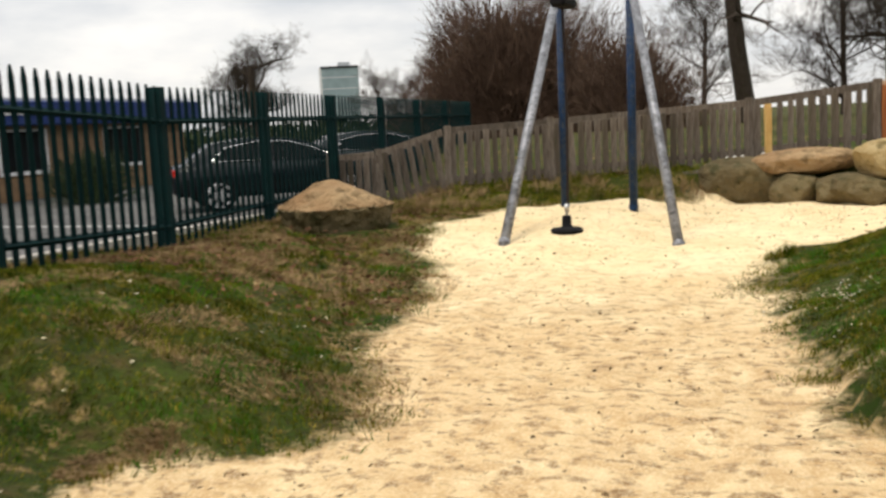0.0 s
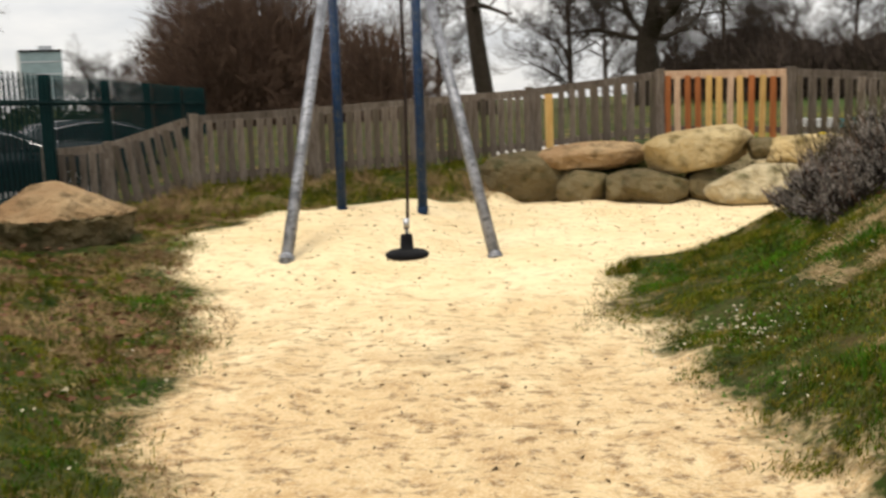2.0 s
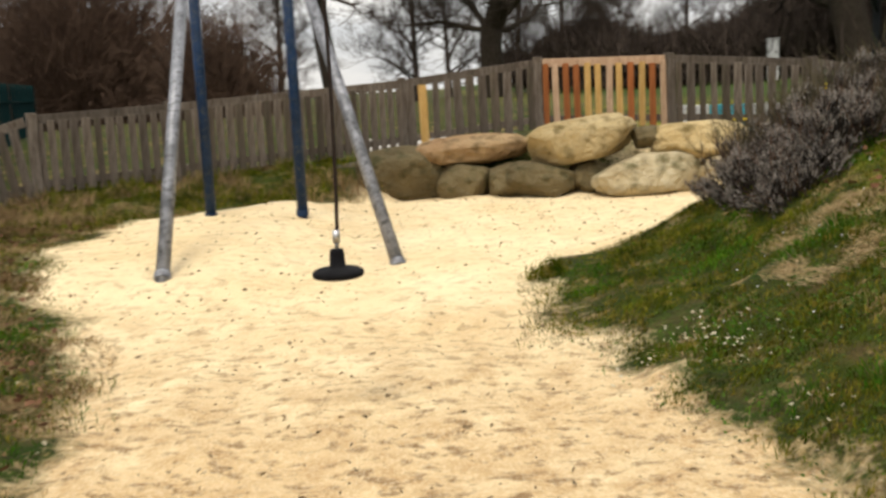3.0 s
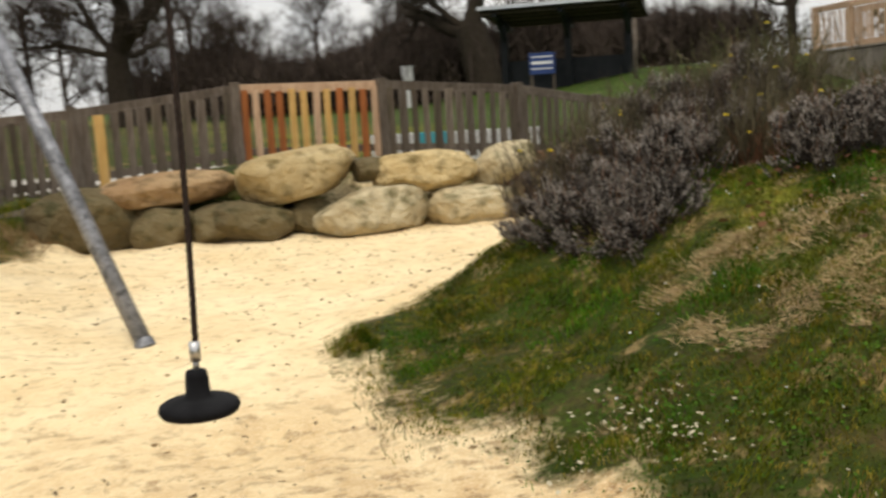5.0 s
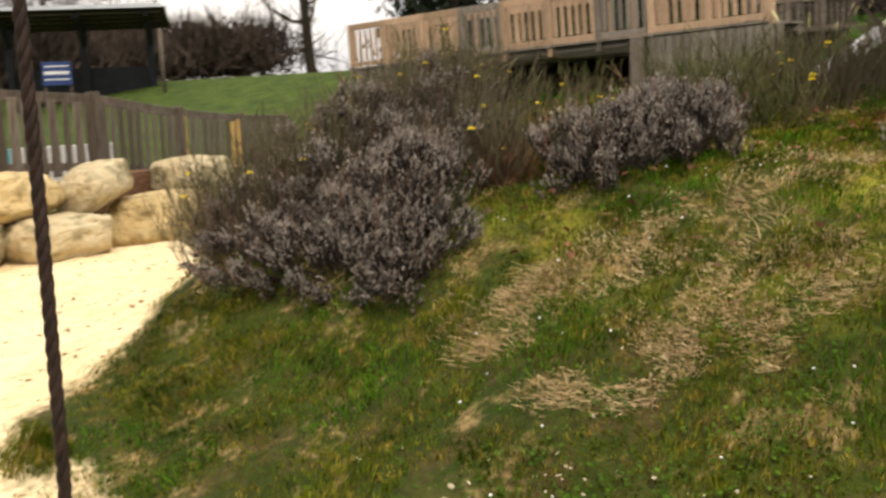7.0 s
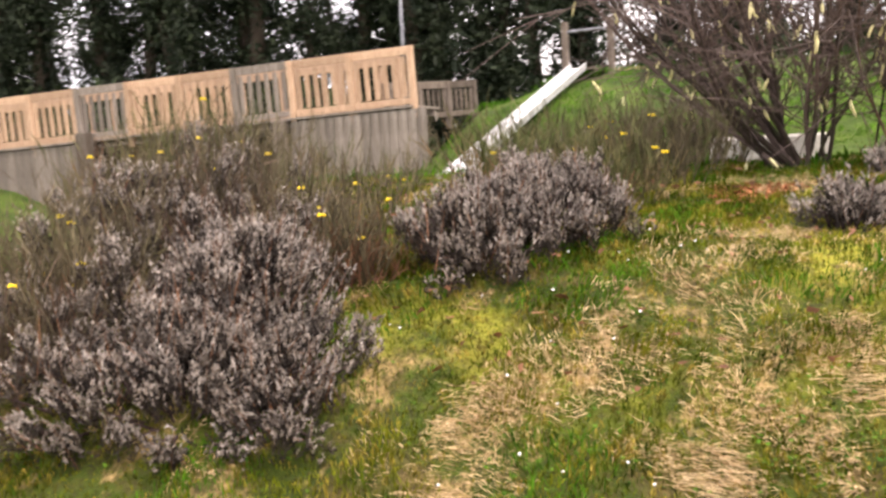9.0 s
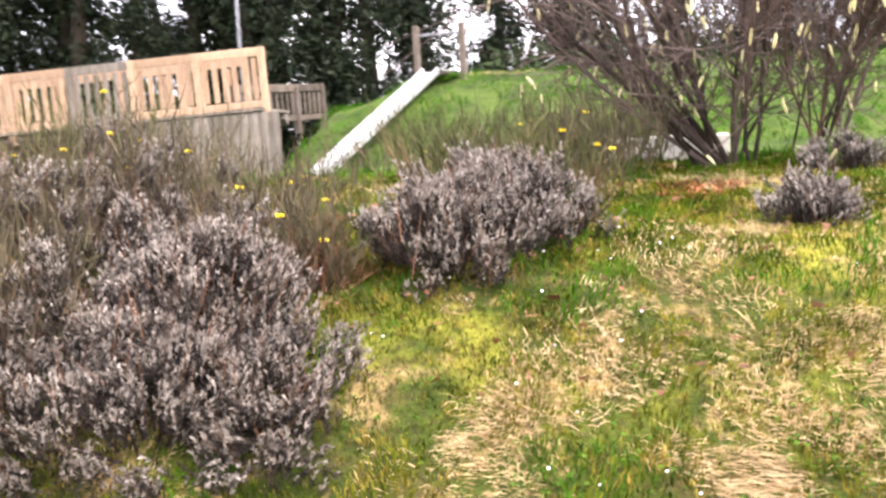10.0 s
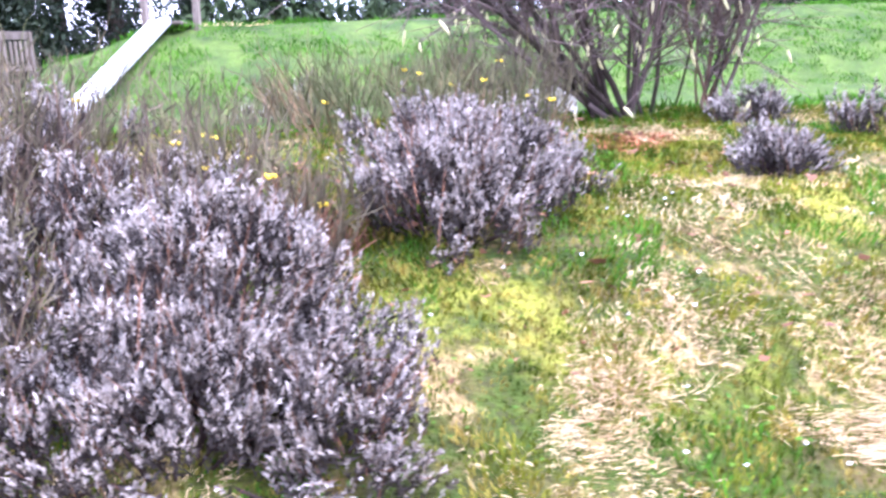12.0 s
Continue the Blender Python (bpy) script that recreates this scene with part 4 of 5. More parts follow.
far_wood("scrub_belt", "dark brown belt of bare winter scrub in the distance", ((4.5, 64), (10, 62), (18, 57.5), (27, 51)), 1.6, 3.5, 24000, 3, twig)
far_wood("scrub_belt", "dark bare hedgerow behind the shelter", ((6, 52), (14, 49), (22, 46), (28, 42.5)), 1.2, 2.2, 14000, 7, twig)
far_wood("hedge_belt", "dark evergreen hedge beyond the car park", ((-60, 70), (-40, 66), (-24, 58), (-14, 52)), 1.5, 2.6, 9000, 9, hedge_leaf, (0.1, 0.25), (0.2, 0.6))


# tall ivy-clad trees behind the footbridge
def ivy_tree(seed, height):
    rng = np.random.default_rng(seed)
    t = Tubes()
    pts = [np.zeros(3)]
    for i in range(8):
        pts.append(pts[-1] + np.array((rng.normal(0, 0.18), rng.normal(0, 0.18), height / 8)))
    pts = np.array(pts)
    t.add(pts, np.linspace(0.34, 0.14, 9), 8)
    c_base = []
    for k in range(16):
        f = rng.uniform(0.12, 0.98)
        q = pts[0] + (pts[-1] - pts[0]) * f
        a = rng.uniform(0, 2 * np.pi)
        e = q + np.array((np.cos(a), np.sin(a), rng.uniform(-0.1, 0.7))) * rng.uniform(1.0, 2.6)
        t.add([q, (q + e) / 2 + rng.normal(0, 0.15, 3), e], [0.07, 0.05, 0.02], 4)
        c_base.append((q + e) / 2)
        c_base.append(e)
    for k in range(16):
        c_base.append(pts[0] + (pts[-1] - pts[0]) * rng.uniform(0.05, 0.9) + rng.normal(0, 0.35, 3) * (1, 1, 0.3))
    c = np.array(c_base)
    n = 7500
    j = rng.integers(0, len(c), n)
    base = c[j] + rng.normal(0, 1, (n, 3)) * np.array((0.48, 0.48, 0.6)) * rng.uniform(0.6, 1.2, (len(c), 1))[j]
    tip = base + rng.normal(0, 0.17, (n, 3)) + np.array((0, 0, -0.05))
    return t.mesh("trunk"), blades("crown", base, tip, rng.uniform(0.06, 0.15, n), rng.normal(0, 0.03, (n, 3)), rng)


kinds3 = [ivy_tree(s, h) for s, h in ((31, 13), (32, 15), (33, 12))]
trees3 = []
rr = random.Random(9)
k = 0
for row, (x0, y0, x1, y1, n) in enumerate(((36, 41, 44, 18, 12), (44, 18, 47, -14, 12), (41.5, 43, 50, 15, 9), (47, -14, 40, -44, 9))):
    for i in range(n):
        f = (i + rr.uniform(0.1, 0.9)) / n
        x, y = x0 + (x1 - x0) * f + rr.uniform(-1.2, 1.2), y0 + (y1 - y0) * f
        m = pose(x, y, gz(x, y) - 0.1, 0, 0, rr.uniform(0, 360)) @ Matrix.Scale(rr.uniform(0.8, 1.2), 4)
        if len(trees3) < 3:
            ob = tree("ivy_clad_tree", "tall dark ivy-clad tree in the belt behind the bridge", 0, 0, 0, kinds3[k % 3], bark, ivy, 0, "ivy-clad tree belt")
            ob.matrix_basis = m
            trees3.append(ob)
        else:
            copy_thing(trees3[k % 3], m)
        k += 1
far_wood("scrub_belt", "dark undergrowth below the tall trees", ((35.5, 40), (43, 18), (46, -16), (40, -44)), 1.5, 3.2, 14000, 12, hedge_leaf, (0.1, 0.25), (0.3, 0.8))


# ---------------------------------------------------------------- footbridge, slide, hill fence
def railing(parent, a, b, n_bays, rail_m, picket_m, h=1.12, mats=None, spacing=0.185):
    """Posts, two rails and upright boards from a to b, as parts of parent."""
    a, b = Vector(a), Vector(b)
    L = (b - a).length
    yaw = math.degrees(math.atan2(b.y - a.y, b.x - a.x))
    pitch = -math.degrees(math.asin((b.z - a.z) / L))
    m0 = pose(*a, 0, 0, yaw) @ pose(0, 0, 0, 0, pitch, 0)
    pk = {}
    for i in range(n_bays + 1):
        bm = fresh()
        box(bm, -0.06, -0.06, -0.25, 0.06, 0.06, h, 0.008)
        part("post", bm, mats[min(i, n_bays - 1)] if mats else rail_m, parent).matrix_basis = m0 @ pose(L * i / n_bays, 0, 0)
        if i == n_bays:
            break
        mm = mats[i] if mats else picket_m
        x0, x1 = L * i / n_bays + 0.06, L * (i + 1) / n_bays - 0.06
        for z0, z1 in ((h - 0.16, h), (0.02, 0.14)):
            bm = fresh()
            box(bm, 0, -0.03, z0, x1 - x0, 0.03, z1, 0.006)
            part("rail", bm, mm, parent).matrix_basis = m0 @ pose(x0, 0, 0)
        if mm.name not in pk:
            pk[mm.name] = board_mesh(0.10, 0.022, h - 0.34, "picket", 3)
            pk[mm.name].materials.append(mm)
        n = int((x1 - x0) / spacing)
        for j in range(n):
            part("picket", pk[mm.name], None, parent).matrix_basis = m0 @ pose(x0 + (j + 0.5) * (x1 - x0) / n, 0, 0.16)


bridge = thing("footbridge", "timber footbridge with patched tan and grey railings on plank walls", "bridge")
BA, BB = (16.1, 25.3, 2.08), (15.75, 13.95, 2.50)
railing(bridge, BA, BB, 9, wood_tan, wood_tan, 1.10, [wood_tan, wood_tan, wood_tan, plank_grey, wood_tan, wood_tan, plank_grey, wood_tan, wood_tan])
railing(bridge, (17.6, 25.3, 2.08), (17.27, 14.75, 2.47), 8, wood_tan, wood_tan, 1.10, None, 0.6)
for k in range(56):
    f = k / 56
    bm = fresh()
    box(bm, -0.1, -0.098, -0.05, 1.6, 0.098, 0.0, 0.005)
    part("deck_plank", bm, plank_grey, bridge).matrix_basis = pose(BA[0] + (BB[0] - BA[0]) * f, BA[1] + (BB[1] - BA[1]) * f - 0.1, BA[2] + (BB[2] - BA[2]) * f)
for x in (0.12, 1.35):
    bm = fresh()
    rod(bm, (BA[0] + x, BA[1], BA[2] - 0.18), (BB[0] + x, BB[1], BB[2] - 0.18), 0.13, sides=4)
    part("beam", bm, plank_grey, bridge)
# plank retaining walls at the two ends of the span
for y0, y1 in ((13.7, 16.6), (21.4, 25.2)):
    for k in range(int((y1 - y0) / 0.19)):
        y = y0 + k * 0.19
        top = BB[2] + (BA[2] - BB[2]) * (y - BB[1]) / (BA[1] - BB[1]) - 0.08
        bm = fresh()
        box(bm, -0.035, 0.004, 0.3, 0.035, 0.186, top, 0.008)
        part("wall_plank", bm, plank_grey, bridge).matrix_basis = pose(15.72 + (y - 13.95) * 0.031, y, 0)
for y in (16.75, 21.3):
    bm = fresh()
    box(bm, 15.62, y - 0.14, 0.3, 15.92, y + 0.14, 2.36, 0.02)
    part("pier", bm, weathered, bridge)
    # added side wall, near-black to stand for shade below the deck
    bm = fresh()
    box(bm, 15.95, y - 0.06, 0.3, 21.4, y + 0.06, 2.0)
    part("abutment_wall", bm, shade_black, bridge)

# added back wall and ceiling close the opening, coloured as deep shade
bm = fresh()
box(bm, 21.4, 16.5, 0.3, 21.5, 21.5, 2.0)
part("back_wall", bm, shade_black, bridge)
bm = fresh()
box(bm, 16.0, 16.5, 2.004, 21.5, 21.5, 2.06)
part("culvert_roof", bm, shade_black, bridge)
hill_fence = thing("hill_fence", "grey weathered picket fence on the grassy hill", "fence")
railing(hill_fence, (16.9, 14.9, 2.22), (20.3, 14.0, 2.38), 3, weathered, weathered, 0.8)


def slide():
    ob = thing("embankment_slide", "straight stainless steel slide lying on the grassy hill", "slide")
    top, bot = Vector((17.8, 11.15, 3.10)), Vector((12.85, 12.49, 1.13))
    d = bot - top
    yaw = math.degrees(math.atan2(d.y, d.x))
    pit = math.degrees(math.asin(-d.z / d.length))
    m = pose(*top, 0, 0, yaw) @ pose(0, 0, 0, 0, pit, 0)
    bm = fresh()
    box(bm, 0, -0.14, -0.02, d.length, 0.14, 0.0)
    part("chute", bm, slide_metal, ob, "polished steel chute").matrix_basis = m
    for s in (-1, 1):
        bm = fresh()
        box(bm, 0, s * 0.14, -0.05, d.length, s * 0.165, 0.10, 0.010)
        part("side_wall", bm, slide_metal, ob).matrix_basis = m
    bm = fresh()
    box(bm, -0.9, -0.35, -0.06, 0.02, 0.35, 0.0, 0.01)
    part("platform", bm, weathered, ob).matrix_basis = pose(*top, 0, 0, yaw)
    for s in (-0.5, 0.5):
        bm = fresh()
        box(bm, -0.55, s - 0.06, -0.3, -0.43, s + 0.06, 0.98, 0.01)
        part("guard_post", bm, weathered, ob).matrix_basis = pose(*top, 0, 0, yaw)
    bm = fresh()
    rod(bm, (-0.49, -0.5, 0.78), (-0.49, 0.5, 0.78), 0.03)
    part("guard_bar", bm, galv, ob).matrix_basis = pose(*top, 0, 0, yaw)


slide()
bm = fresh()
rod(bm, (30, 19.0, 1.0), (30, 19.0, 9.5), 0.07, 0.05, 10)
tagged(part("lamp_post", bm, galv, smooth=True), "slim grey steel lamp post behind the bridge", "lamp post")


# ---------------------------------------------------------------- shelter
def shelter():
    ob = thing("picnic_shelter", "open black steel shelter with a pale sheet roof", "shelter", 16.1, 38.3, 1.32, -38)
    for x in (-2.3, 0.1, 2.3):
        bm = fresh()
        box(bm, x - 0.13, -0.10, -0.3, x + 0.13, 0.10, 2.75, 0.02)
        rod(bm, (x, 0.0, 2.0), (x, -1.0, 2.85), 0.09, sides=4)
        part("post", bm, dark_steel, ob)
        bm = fresh()
        box(bm, x - 0.08, -1.6, -0.09, x + 0.08, 1.2, 0.05)
        part("rafter", bm, dark_steel, ob).matrix_basis = pose(0, 0, 2.72, -9, 0, 0)
    tilt = pose(0, 0, 2.72, -9, 0, 0)
    for y in (-1.3, -0.7, -0.1, 0.5, 1.0):
        bm = fresh()
        box(bm, -2.8, y - 0.04, 0.05, 2.8, y + 0.04, 0.13)
        part("purlin", bm, weathered_dark, ob).matrix_basis = tilt
    # sheet under the roof, its shade put into a near-black colour
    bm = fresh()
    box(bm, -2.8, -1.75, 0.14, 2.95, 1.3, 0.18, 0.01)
    part("roof_lining", bm, shade_black, ob).matrix_basis = tilt
    bm = fresh()
    box(bm, -2.85, -1.8, 0.184, 2.85, 1.35, 0.24, 0.01)
    part("roof", bm, roof_grey, ob).matrix_basis = tilt
    bm = fresh()
    box(bm, -2.86, -1.84, 0.13, 2.86, -1.804, 0.26)
    part("gutter", bm, roof_grey, ob, "pale front gutter").matrix_basis = tilt
    bm = fresh()
    box(bm, -2.2, 0.12, 0.0, 2.2, 0.16, 1.3)
    part("back_panel", bm, dark_steel, ob)


shelter()
board = thing("notice_board", "blue and white notice board on posts by the shelter", "sign", 14.6, 37.35, 0.62, -35)
bm = fresh()
box(bm, -0.45, -0.03, 1.45, 0.45, 0.03, 2.2, 0.01)
part("panel", bm, sign_blue, board, "blue panel")
for i, (z0, z1) in enumerate(((2.04, 2.08), (1.80, 1.90), (1.62, 1.66))):
    bm = fresh()
    box(bm, -0.38, -0.038, z0, 0.38, -0.034, z1)
    part("text_bar", bm, white_paint, board, "white bar of lettering")
for s in (-0.4, 0.4):
    bm = fresh()
    box(bm, s - 0.04, 0.034, -0.2, s + 0.04, 0.1, 2.2)
    part("post", bm, weathered_dark, board)
bm = fresh()
rod(bm, (16.6, 34.4, gz(16.6, 34.4) - 0.1), (16.6, 34.4, gz(16.6, 34.4) + 2.0), 0.06)
tagged(part("marker_post", bm, weathered, smooth=True), "slim pale timber post by the shelter", "post")
bm = fresh()
BX, BY = 12.98, 46.9
box(bm, BX - 0.2, BY - 0.2, 0.3, BX + 0.2, BY + 0.2, 2.8, 0.03)
box(bm, BX - 0.23, BY - 0.23, 2.804, BX + 0.23, BY + 0.23, 2.87)
tagged(part("bollard", bm, white_paint), "slim white painted post behind the fence", "bollard")


# ---------------------------------------------------------------- cars and buildings
def car(x, y, rz, paint, label, name="parked_car"):
    ob = thing(name, label, "car", x, y, 0.0, rz)
    L, W = 4.4, 1.78
    sect = [(-2.2, 0.42, 0.72), (-2.12, 0.34, 0.93), (-1.6, 0.30, 0.98), (-0.9, 0.28, 0.97), (0.2, 0.28, 0.95), (0.95, 0.28, 0.93), (1.6, 0.30, 0.85), (2.05, 0.34, 0.72), (2.2, 0.42, 0.58)]
    bm = fresh()
    rings = []
    for sx, z0, z1 in sect:
        tap = 1 - 0.16 * max(0, abs(sx) - 1.4)
        w = W / 2 * tap
        rings.append([bm.verts.new((sx, yy, zz)) for yy, zz in ((-w * 0.92, z0), (-w, z0 + 0.15), (-w, z1 - 0.14), (-w * 0.93, z1), (w * 0.93, z1), (w, z1 - 0.14), (w, z0 + 0.15), (w * 0.92, z0))])
    for p, q in zip(rings, rings[1:]):
        for i in range(8):
            bm.faces.new((p[i], p[(i + 1) % 8], q[(i + 1) % 8], q[i]))
    bm.faces.new(rings[0])
    bm.faces.new(rings[-1][::-1])
    bmesh.ops.recalc_face_normals(bm, faces=bm.faces[:])
    body = part("body", bm, paint, ob, "", True)
    cab = [(-1.95, 0.95, 0.0), (-1.35, 1.36, 0.8), (-0.6, 1.45, 1.0), (0.1, 1.43, 1.0), (0.55, 1.33, 0.9), (1.35, 0.92, 0.0)]
    bm = fresh()
    rings = []
    for sx, zt, k in cab:
        rings.append([bm.verts.new((sx, -0.80, 0.90)), bm.verts.new((sx, -0.80 + 0.17 * k, zt)), bm.verts.new((sx, 0.80 - 0.17 * k, zt)), bm.verts.new((sx, 0.80, 0.90))])
    for p, q in zip(rings, rings[1:]):
        for i in range(3):
            bm.faces.new((p[i], p[i + 1], q[i + 1], q[i]))
    bmesh.ops.recalc_face_normals(bm, faces=bm.faces[:])
    part("cabin", bm, paint, ob, "", True)
    for s in (-1, 1):
        win = [(-1.45, 1.0), (-1.15, 1.27), (-0.5, 1.37), (0.1, 1.35), (0.5, 1.25), (1.1, 1.0)]
        bm = fresh()
        vv = [bm.verts.new((a, s * (0.815 - 0.17 * (c - 0.9) / 0.5), c)) for a, c in win]
        bm.faces.new(vv if s < 0 else vv[::-1])
        bmesh.ops.solidify(bm, geom=bm.faces[:], thickness=-0.012 * s)
        part("side_window", bm, car_glass, ob, "tinted side glass")
        t = Tubes()
        t.add([(a, s * (0.828 - 0.17 * (c - 0.9) / 0.5), c) for a, c in win + [win[0]]], [0.016] * 7, 6)
        part("window_trim", t.mesh("window_trim"), chrome, ob, "bright chrome window trim")
        bm = fresh()
        box(bm, 0.75, s * 0.84, 0.93, 0.95, s * 1.0, 1.05, 0.03)
        part("wing_mirror", bm, paint, ob)
        for wx in (-1.35, 1.38):
            bm = fresh()
            rod(bm, (wx, s * 0.70, 0.33), (wx, s * 0.895, 0.33), 0.335, sides=28)
            wheel = part("wheel", bm, rubber, ob, "black tyre")
            bm = fresh()
            rod(bm, (wx, s * 0.86, 0.33), (wx, s * 0.90, 0.33), 0.06, sides=12)
            for k in range(7):
                a = k * 2 * math.pi / 7
                rod(bm, (wx + 0.05 * math.cos(a), s * 0.897, 0.33 + 0.05 * math.sin(a)), (wx + 0.225 * math.cos(a), s * 0.897, 0.33 + 0.225 * math.sin(a)), 0.032, 0.042, sides=6)
            part("rim", bm, alloy, wheel, "silver alloy rim with seven spokes")
            t = Tubes()
            t.add([(wx + 0.235 * math.cos(k * math.pi / 12), s * 0.897, 0.33 + 0.235 * math.sin(k * math.pi / 12)) for k in range(25)], [0.018] * 25, 6)
            part("rim_edge", t.mesh("rim_edge"), alloy, wheel)
        bm = fresh()
        box(bm, -2.19, s * 0.45, 0.72, -2.10, s * 0.74, 0.88, 0.02)
        part("tail_lamp", bm, tail_red, ob, "red tail lamp")
        bm = fresh()
        box(bm, 2.02, s * 0.45, 0.60, 2.14, s * 0.74, 0.72, 0.02)
        part("headlamp", bm, alloy, ob, "clear headlamp")
    bm = fresh()
    vv = [bm.verts.new(c) for c in ((0.62, -0.62, 1.315), (0.62, 0.62, 1.315), (1.27, 0.70, 0.975), (1.27, -0.70, 0.975))]
    bm.faces.new(vv)
    bmesh.ops.solidify(bm, geom=bm.faces[:], thickness=0.012)
    part("windscreen", bm, car_glass, ob, "tinted windscreen")
    return ob


car(-12.1, 18.5, 44, car_body_m, "black estate car with chrome window trim, parked")
car(-12.6, 24.2, 46, car_red_m, "dark grey hatchback with red tail lamps, parked")

bld = thing("low_building", "low buff brick building with a dark blue roof edge", "building", -25.5, 17, 0, 5)
bm = fresh()
box(bm, -4, -16, 0, 3.7, 12, 2.05)
part("wall", bm, brick_m, bld)
bm = fresh()
box(bm, -4.5, -16.5, 2.05, 4.2, 12.5, 2.72, 0.04)
part("fascia", bm, blue_fascia, bld, "dark blue fascia")
bm = fresh()
box(bm, 4.2, -16.4, 2.34, 4.24, 4.5, 2.46)
part("fascia_band", bm, white_paint, bld, "white band of lettering")
bm = fresh()
box(bm, -4.2, -16.2, 2.72, 3.9, 12.2, 2.82)
part("roof", bm, roof_grey, bld)
for y in (-13, -9, -5, -1, 4, 8.5):
    bm = fresh()
    box(bm, 3.66, y - 0.9, 0.8, 3.73, y + 0.9, 1.9)
    w = part("window", bm, car_glass, bld, "dark window")
    for a, c, e, f in ((-0.96, -0.9, 0.74, 1.96), (0.9, 0.96, 0.74, 1.96), (-0.9, 0.9, 1.9, 1.96), (-0.96, 0.96, 0.70, 0.8)):
        bm = fresh()
        box(bm, 3.65, y + a, e, 3.77, y + c, f)
        part("frame", bm, white_paint, w)

tower = thing("office_tower", "distant glass office tower with a white end wall", "building", -130, 231, 0, 29)
bm = fresh()
box(bm, -4.6, -4, 0, 4.6, 4, 16.4)
part("body", bm, tower_glass, tower)
bm = fresh()
box(bm, -5.2, -4.1, 0, -4.6, 4.1, 16.6)
part("end_wall", bm, white_paint, tower, "white end wall")
bm = fresh()
box(bm, -4.8, -4.2, 16.4, 4.7, 4.2, 16.9)
part("parapet", bm, dark_steel, tower)
bm = fresh()
box(bm, -0.5, -1, 16.9, 2.6, 1.5, 18.0)
part("plant_room", bm, roof_grey, tower)
for k in range(5):
    bm = fresh()
    box(bm, -4.6, -4.06, 2.8 + k * 2.8, 4.6, -4.0, 3.1 + k * 2.8)
    part("floor_band", bm, roof_grey, tower)

edge = thing("stone_edging", "pale concrete edging stones set in the grass behind the broom", "edging")
for k in range(5):
    ex, ey = 5.25 + 0.27 * k, 7.42 + 0.15 * k
    bm = fresh()
    box(bm, -0.145, -0.10, -0.12, 0.145, 0.10, 1.60 - gz(ex, ey) - 0.012 * (k % 2), 0.018)
    part("stone", bm, concrete, edge).matrix_basis = pose(ex, ey, gz(ex, ey), 0, 0, 29 + 3 * (k % 3 - 1))

# ---------------------------------------------------------------- lavender
def lavender(x, y, r, h, shoots, seed, label, squash=1.0):
    rng = np.random.default_rng(seed)
    z = gz(x, y)
    ob = thing("lavender_bush", label, "bush", x, y, z, 0, "lavender bushes on the bank")
    slope = lambda px, py: ground(x + px, y + py) - z
    # tufts on a lumpy dome; each is a sheaf of shoots that share a direction
    tufts = max(12, shoots // 22)
    a, s = rng.uniform(0, 2 * np.pi, tufts), np.sqrt(rng.uniform(0, 1, tufts))
    lump = 1 + 0.16 * np.sin(3 * a + seed) + 0.10 * np.sin(7 * a + 2 * seed)
    cx, cy = r * s * lump * np.cos(a), r * s * lump * np.sin(a) * squash
    cz = h * (0.30 + 0.70 * np.sqrt(np.clip(1 - s ** 2.2, 0, 1))) * rng.uniform(0.5, 1.15, tufts)
    foot = np.stack([cx * 0.35, cy * 0.35, np.zeros(tufts)], -1)
    foot[:, 2] = slope(foot[:, 0], foot[:, 1]) - 0.02
    head = np.stack([cx, cy, slope(cx, cy) + np.maximum(cz, 0.07)], -1)
    lean = head - foot
    lean /= np.linalg.norm(lean, axis=1)[:, None]
    lean = lean * 0.7 + np.array((0, 0, 0.6)) + rng.normal(0, 0.16, (tufts, 3))
    lean /= np.linalg.norm(lean, axis=1)[:, None]
    t = Tubes()
    for i in range(tufts):
        m = (foot[i] + head[i]) / 2 + rng.normal(0, 0.02, 3)
        t.add([foot[i], m, head[i] - lean[i] * 0.05], [0.007, 0.005, 0.003], 4)
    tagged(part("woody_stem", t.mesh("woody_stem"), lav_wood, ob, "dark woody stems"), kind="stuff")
    j = rng.integers(0, tufts, shoots)
    d = lean[j] + rng.normal(0, 0.17, (shoots, 3))
    d /= np.linalg.norm(d, axis=1)[:, None]
    length = rng.uniform(0.07, 0.20, shoots) * (0.6 + 0.9 * h)
    base = head[j] + rng.normal(0, 0.034, (shoots, 3)) * (1, 1, 0.8) - d * (length * 0.75)[:, None]

    def leaves(per, f0, f1, l0, l1, w0, w1, splay):
        k = np.repeat(np.arange(shoots), per)
        n = len(k)
        f = rng.uniform(f0, f1, n)
        q = base[k] + d[k] * (length[k] * f)[:, None]
        u = np.cross(d[k], rng.normal(size=(n, 3)))
        u /= np.linalg.norm(u, axis=1)[:, None]
        w = d[k] + u * splay
        w /= np.linalg.norm(w, axis=1)[:, None]
        tip = q + w * rng.uniform(l0, l1, n)[:, None]
        return blades("leaf", q, tip, rng.uniform(w0, w1, n), rng.normal(0, 0.001, (n, 3)), rng)

    # inner leaves carry the bush's inner shade in their dark colour
    tagged(part("foliage", leaves(8, 0.0, 0.7, 0.020, 0.040, 0.0035, 0.007, 0.75), lav_leaf, ob, "grey-green needle leaves darkened for inner shade"), kind="stuff")
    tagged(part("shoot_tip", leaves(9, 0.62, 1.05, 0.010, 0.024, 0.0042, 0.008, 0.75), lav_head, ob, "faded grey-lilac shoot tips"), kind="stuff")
    # a few dead brown stalks standing proud
    k = rng.choice(shoots, max(6, shoots // 7), replace=False)
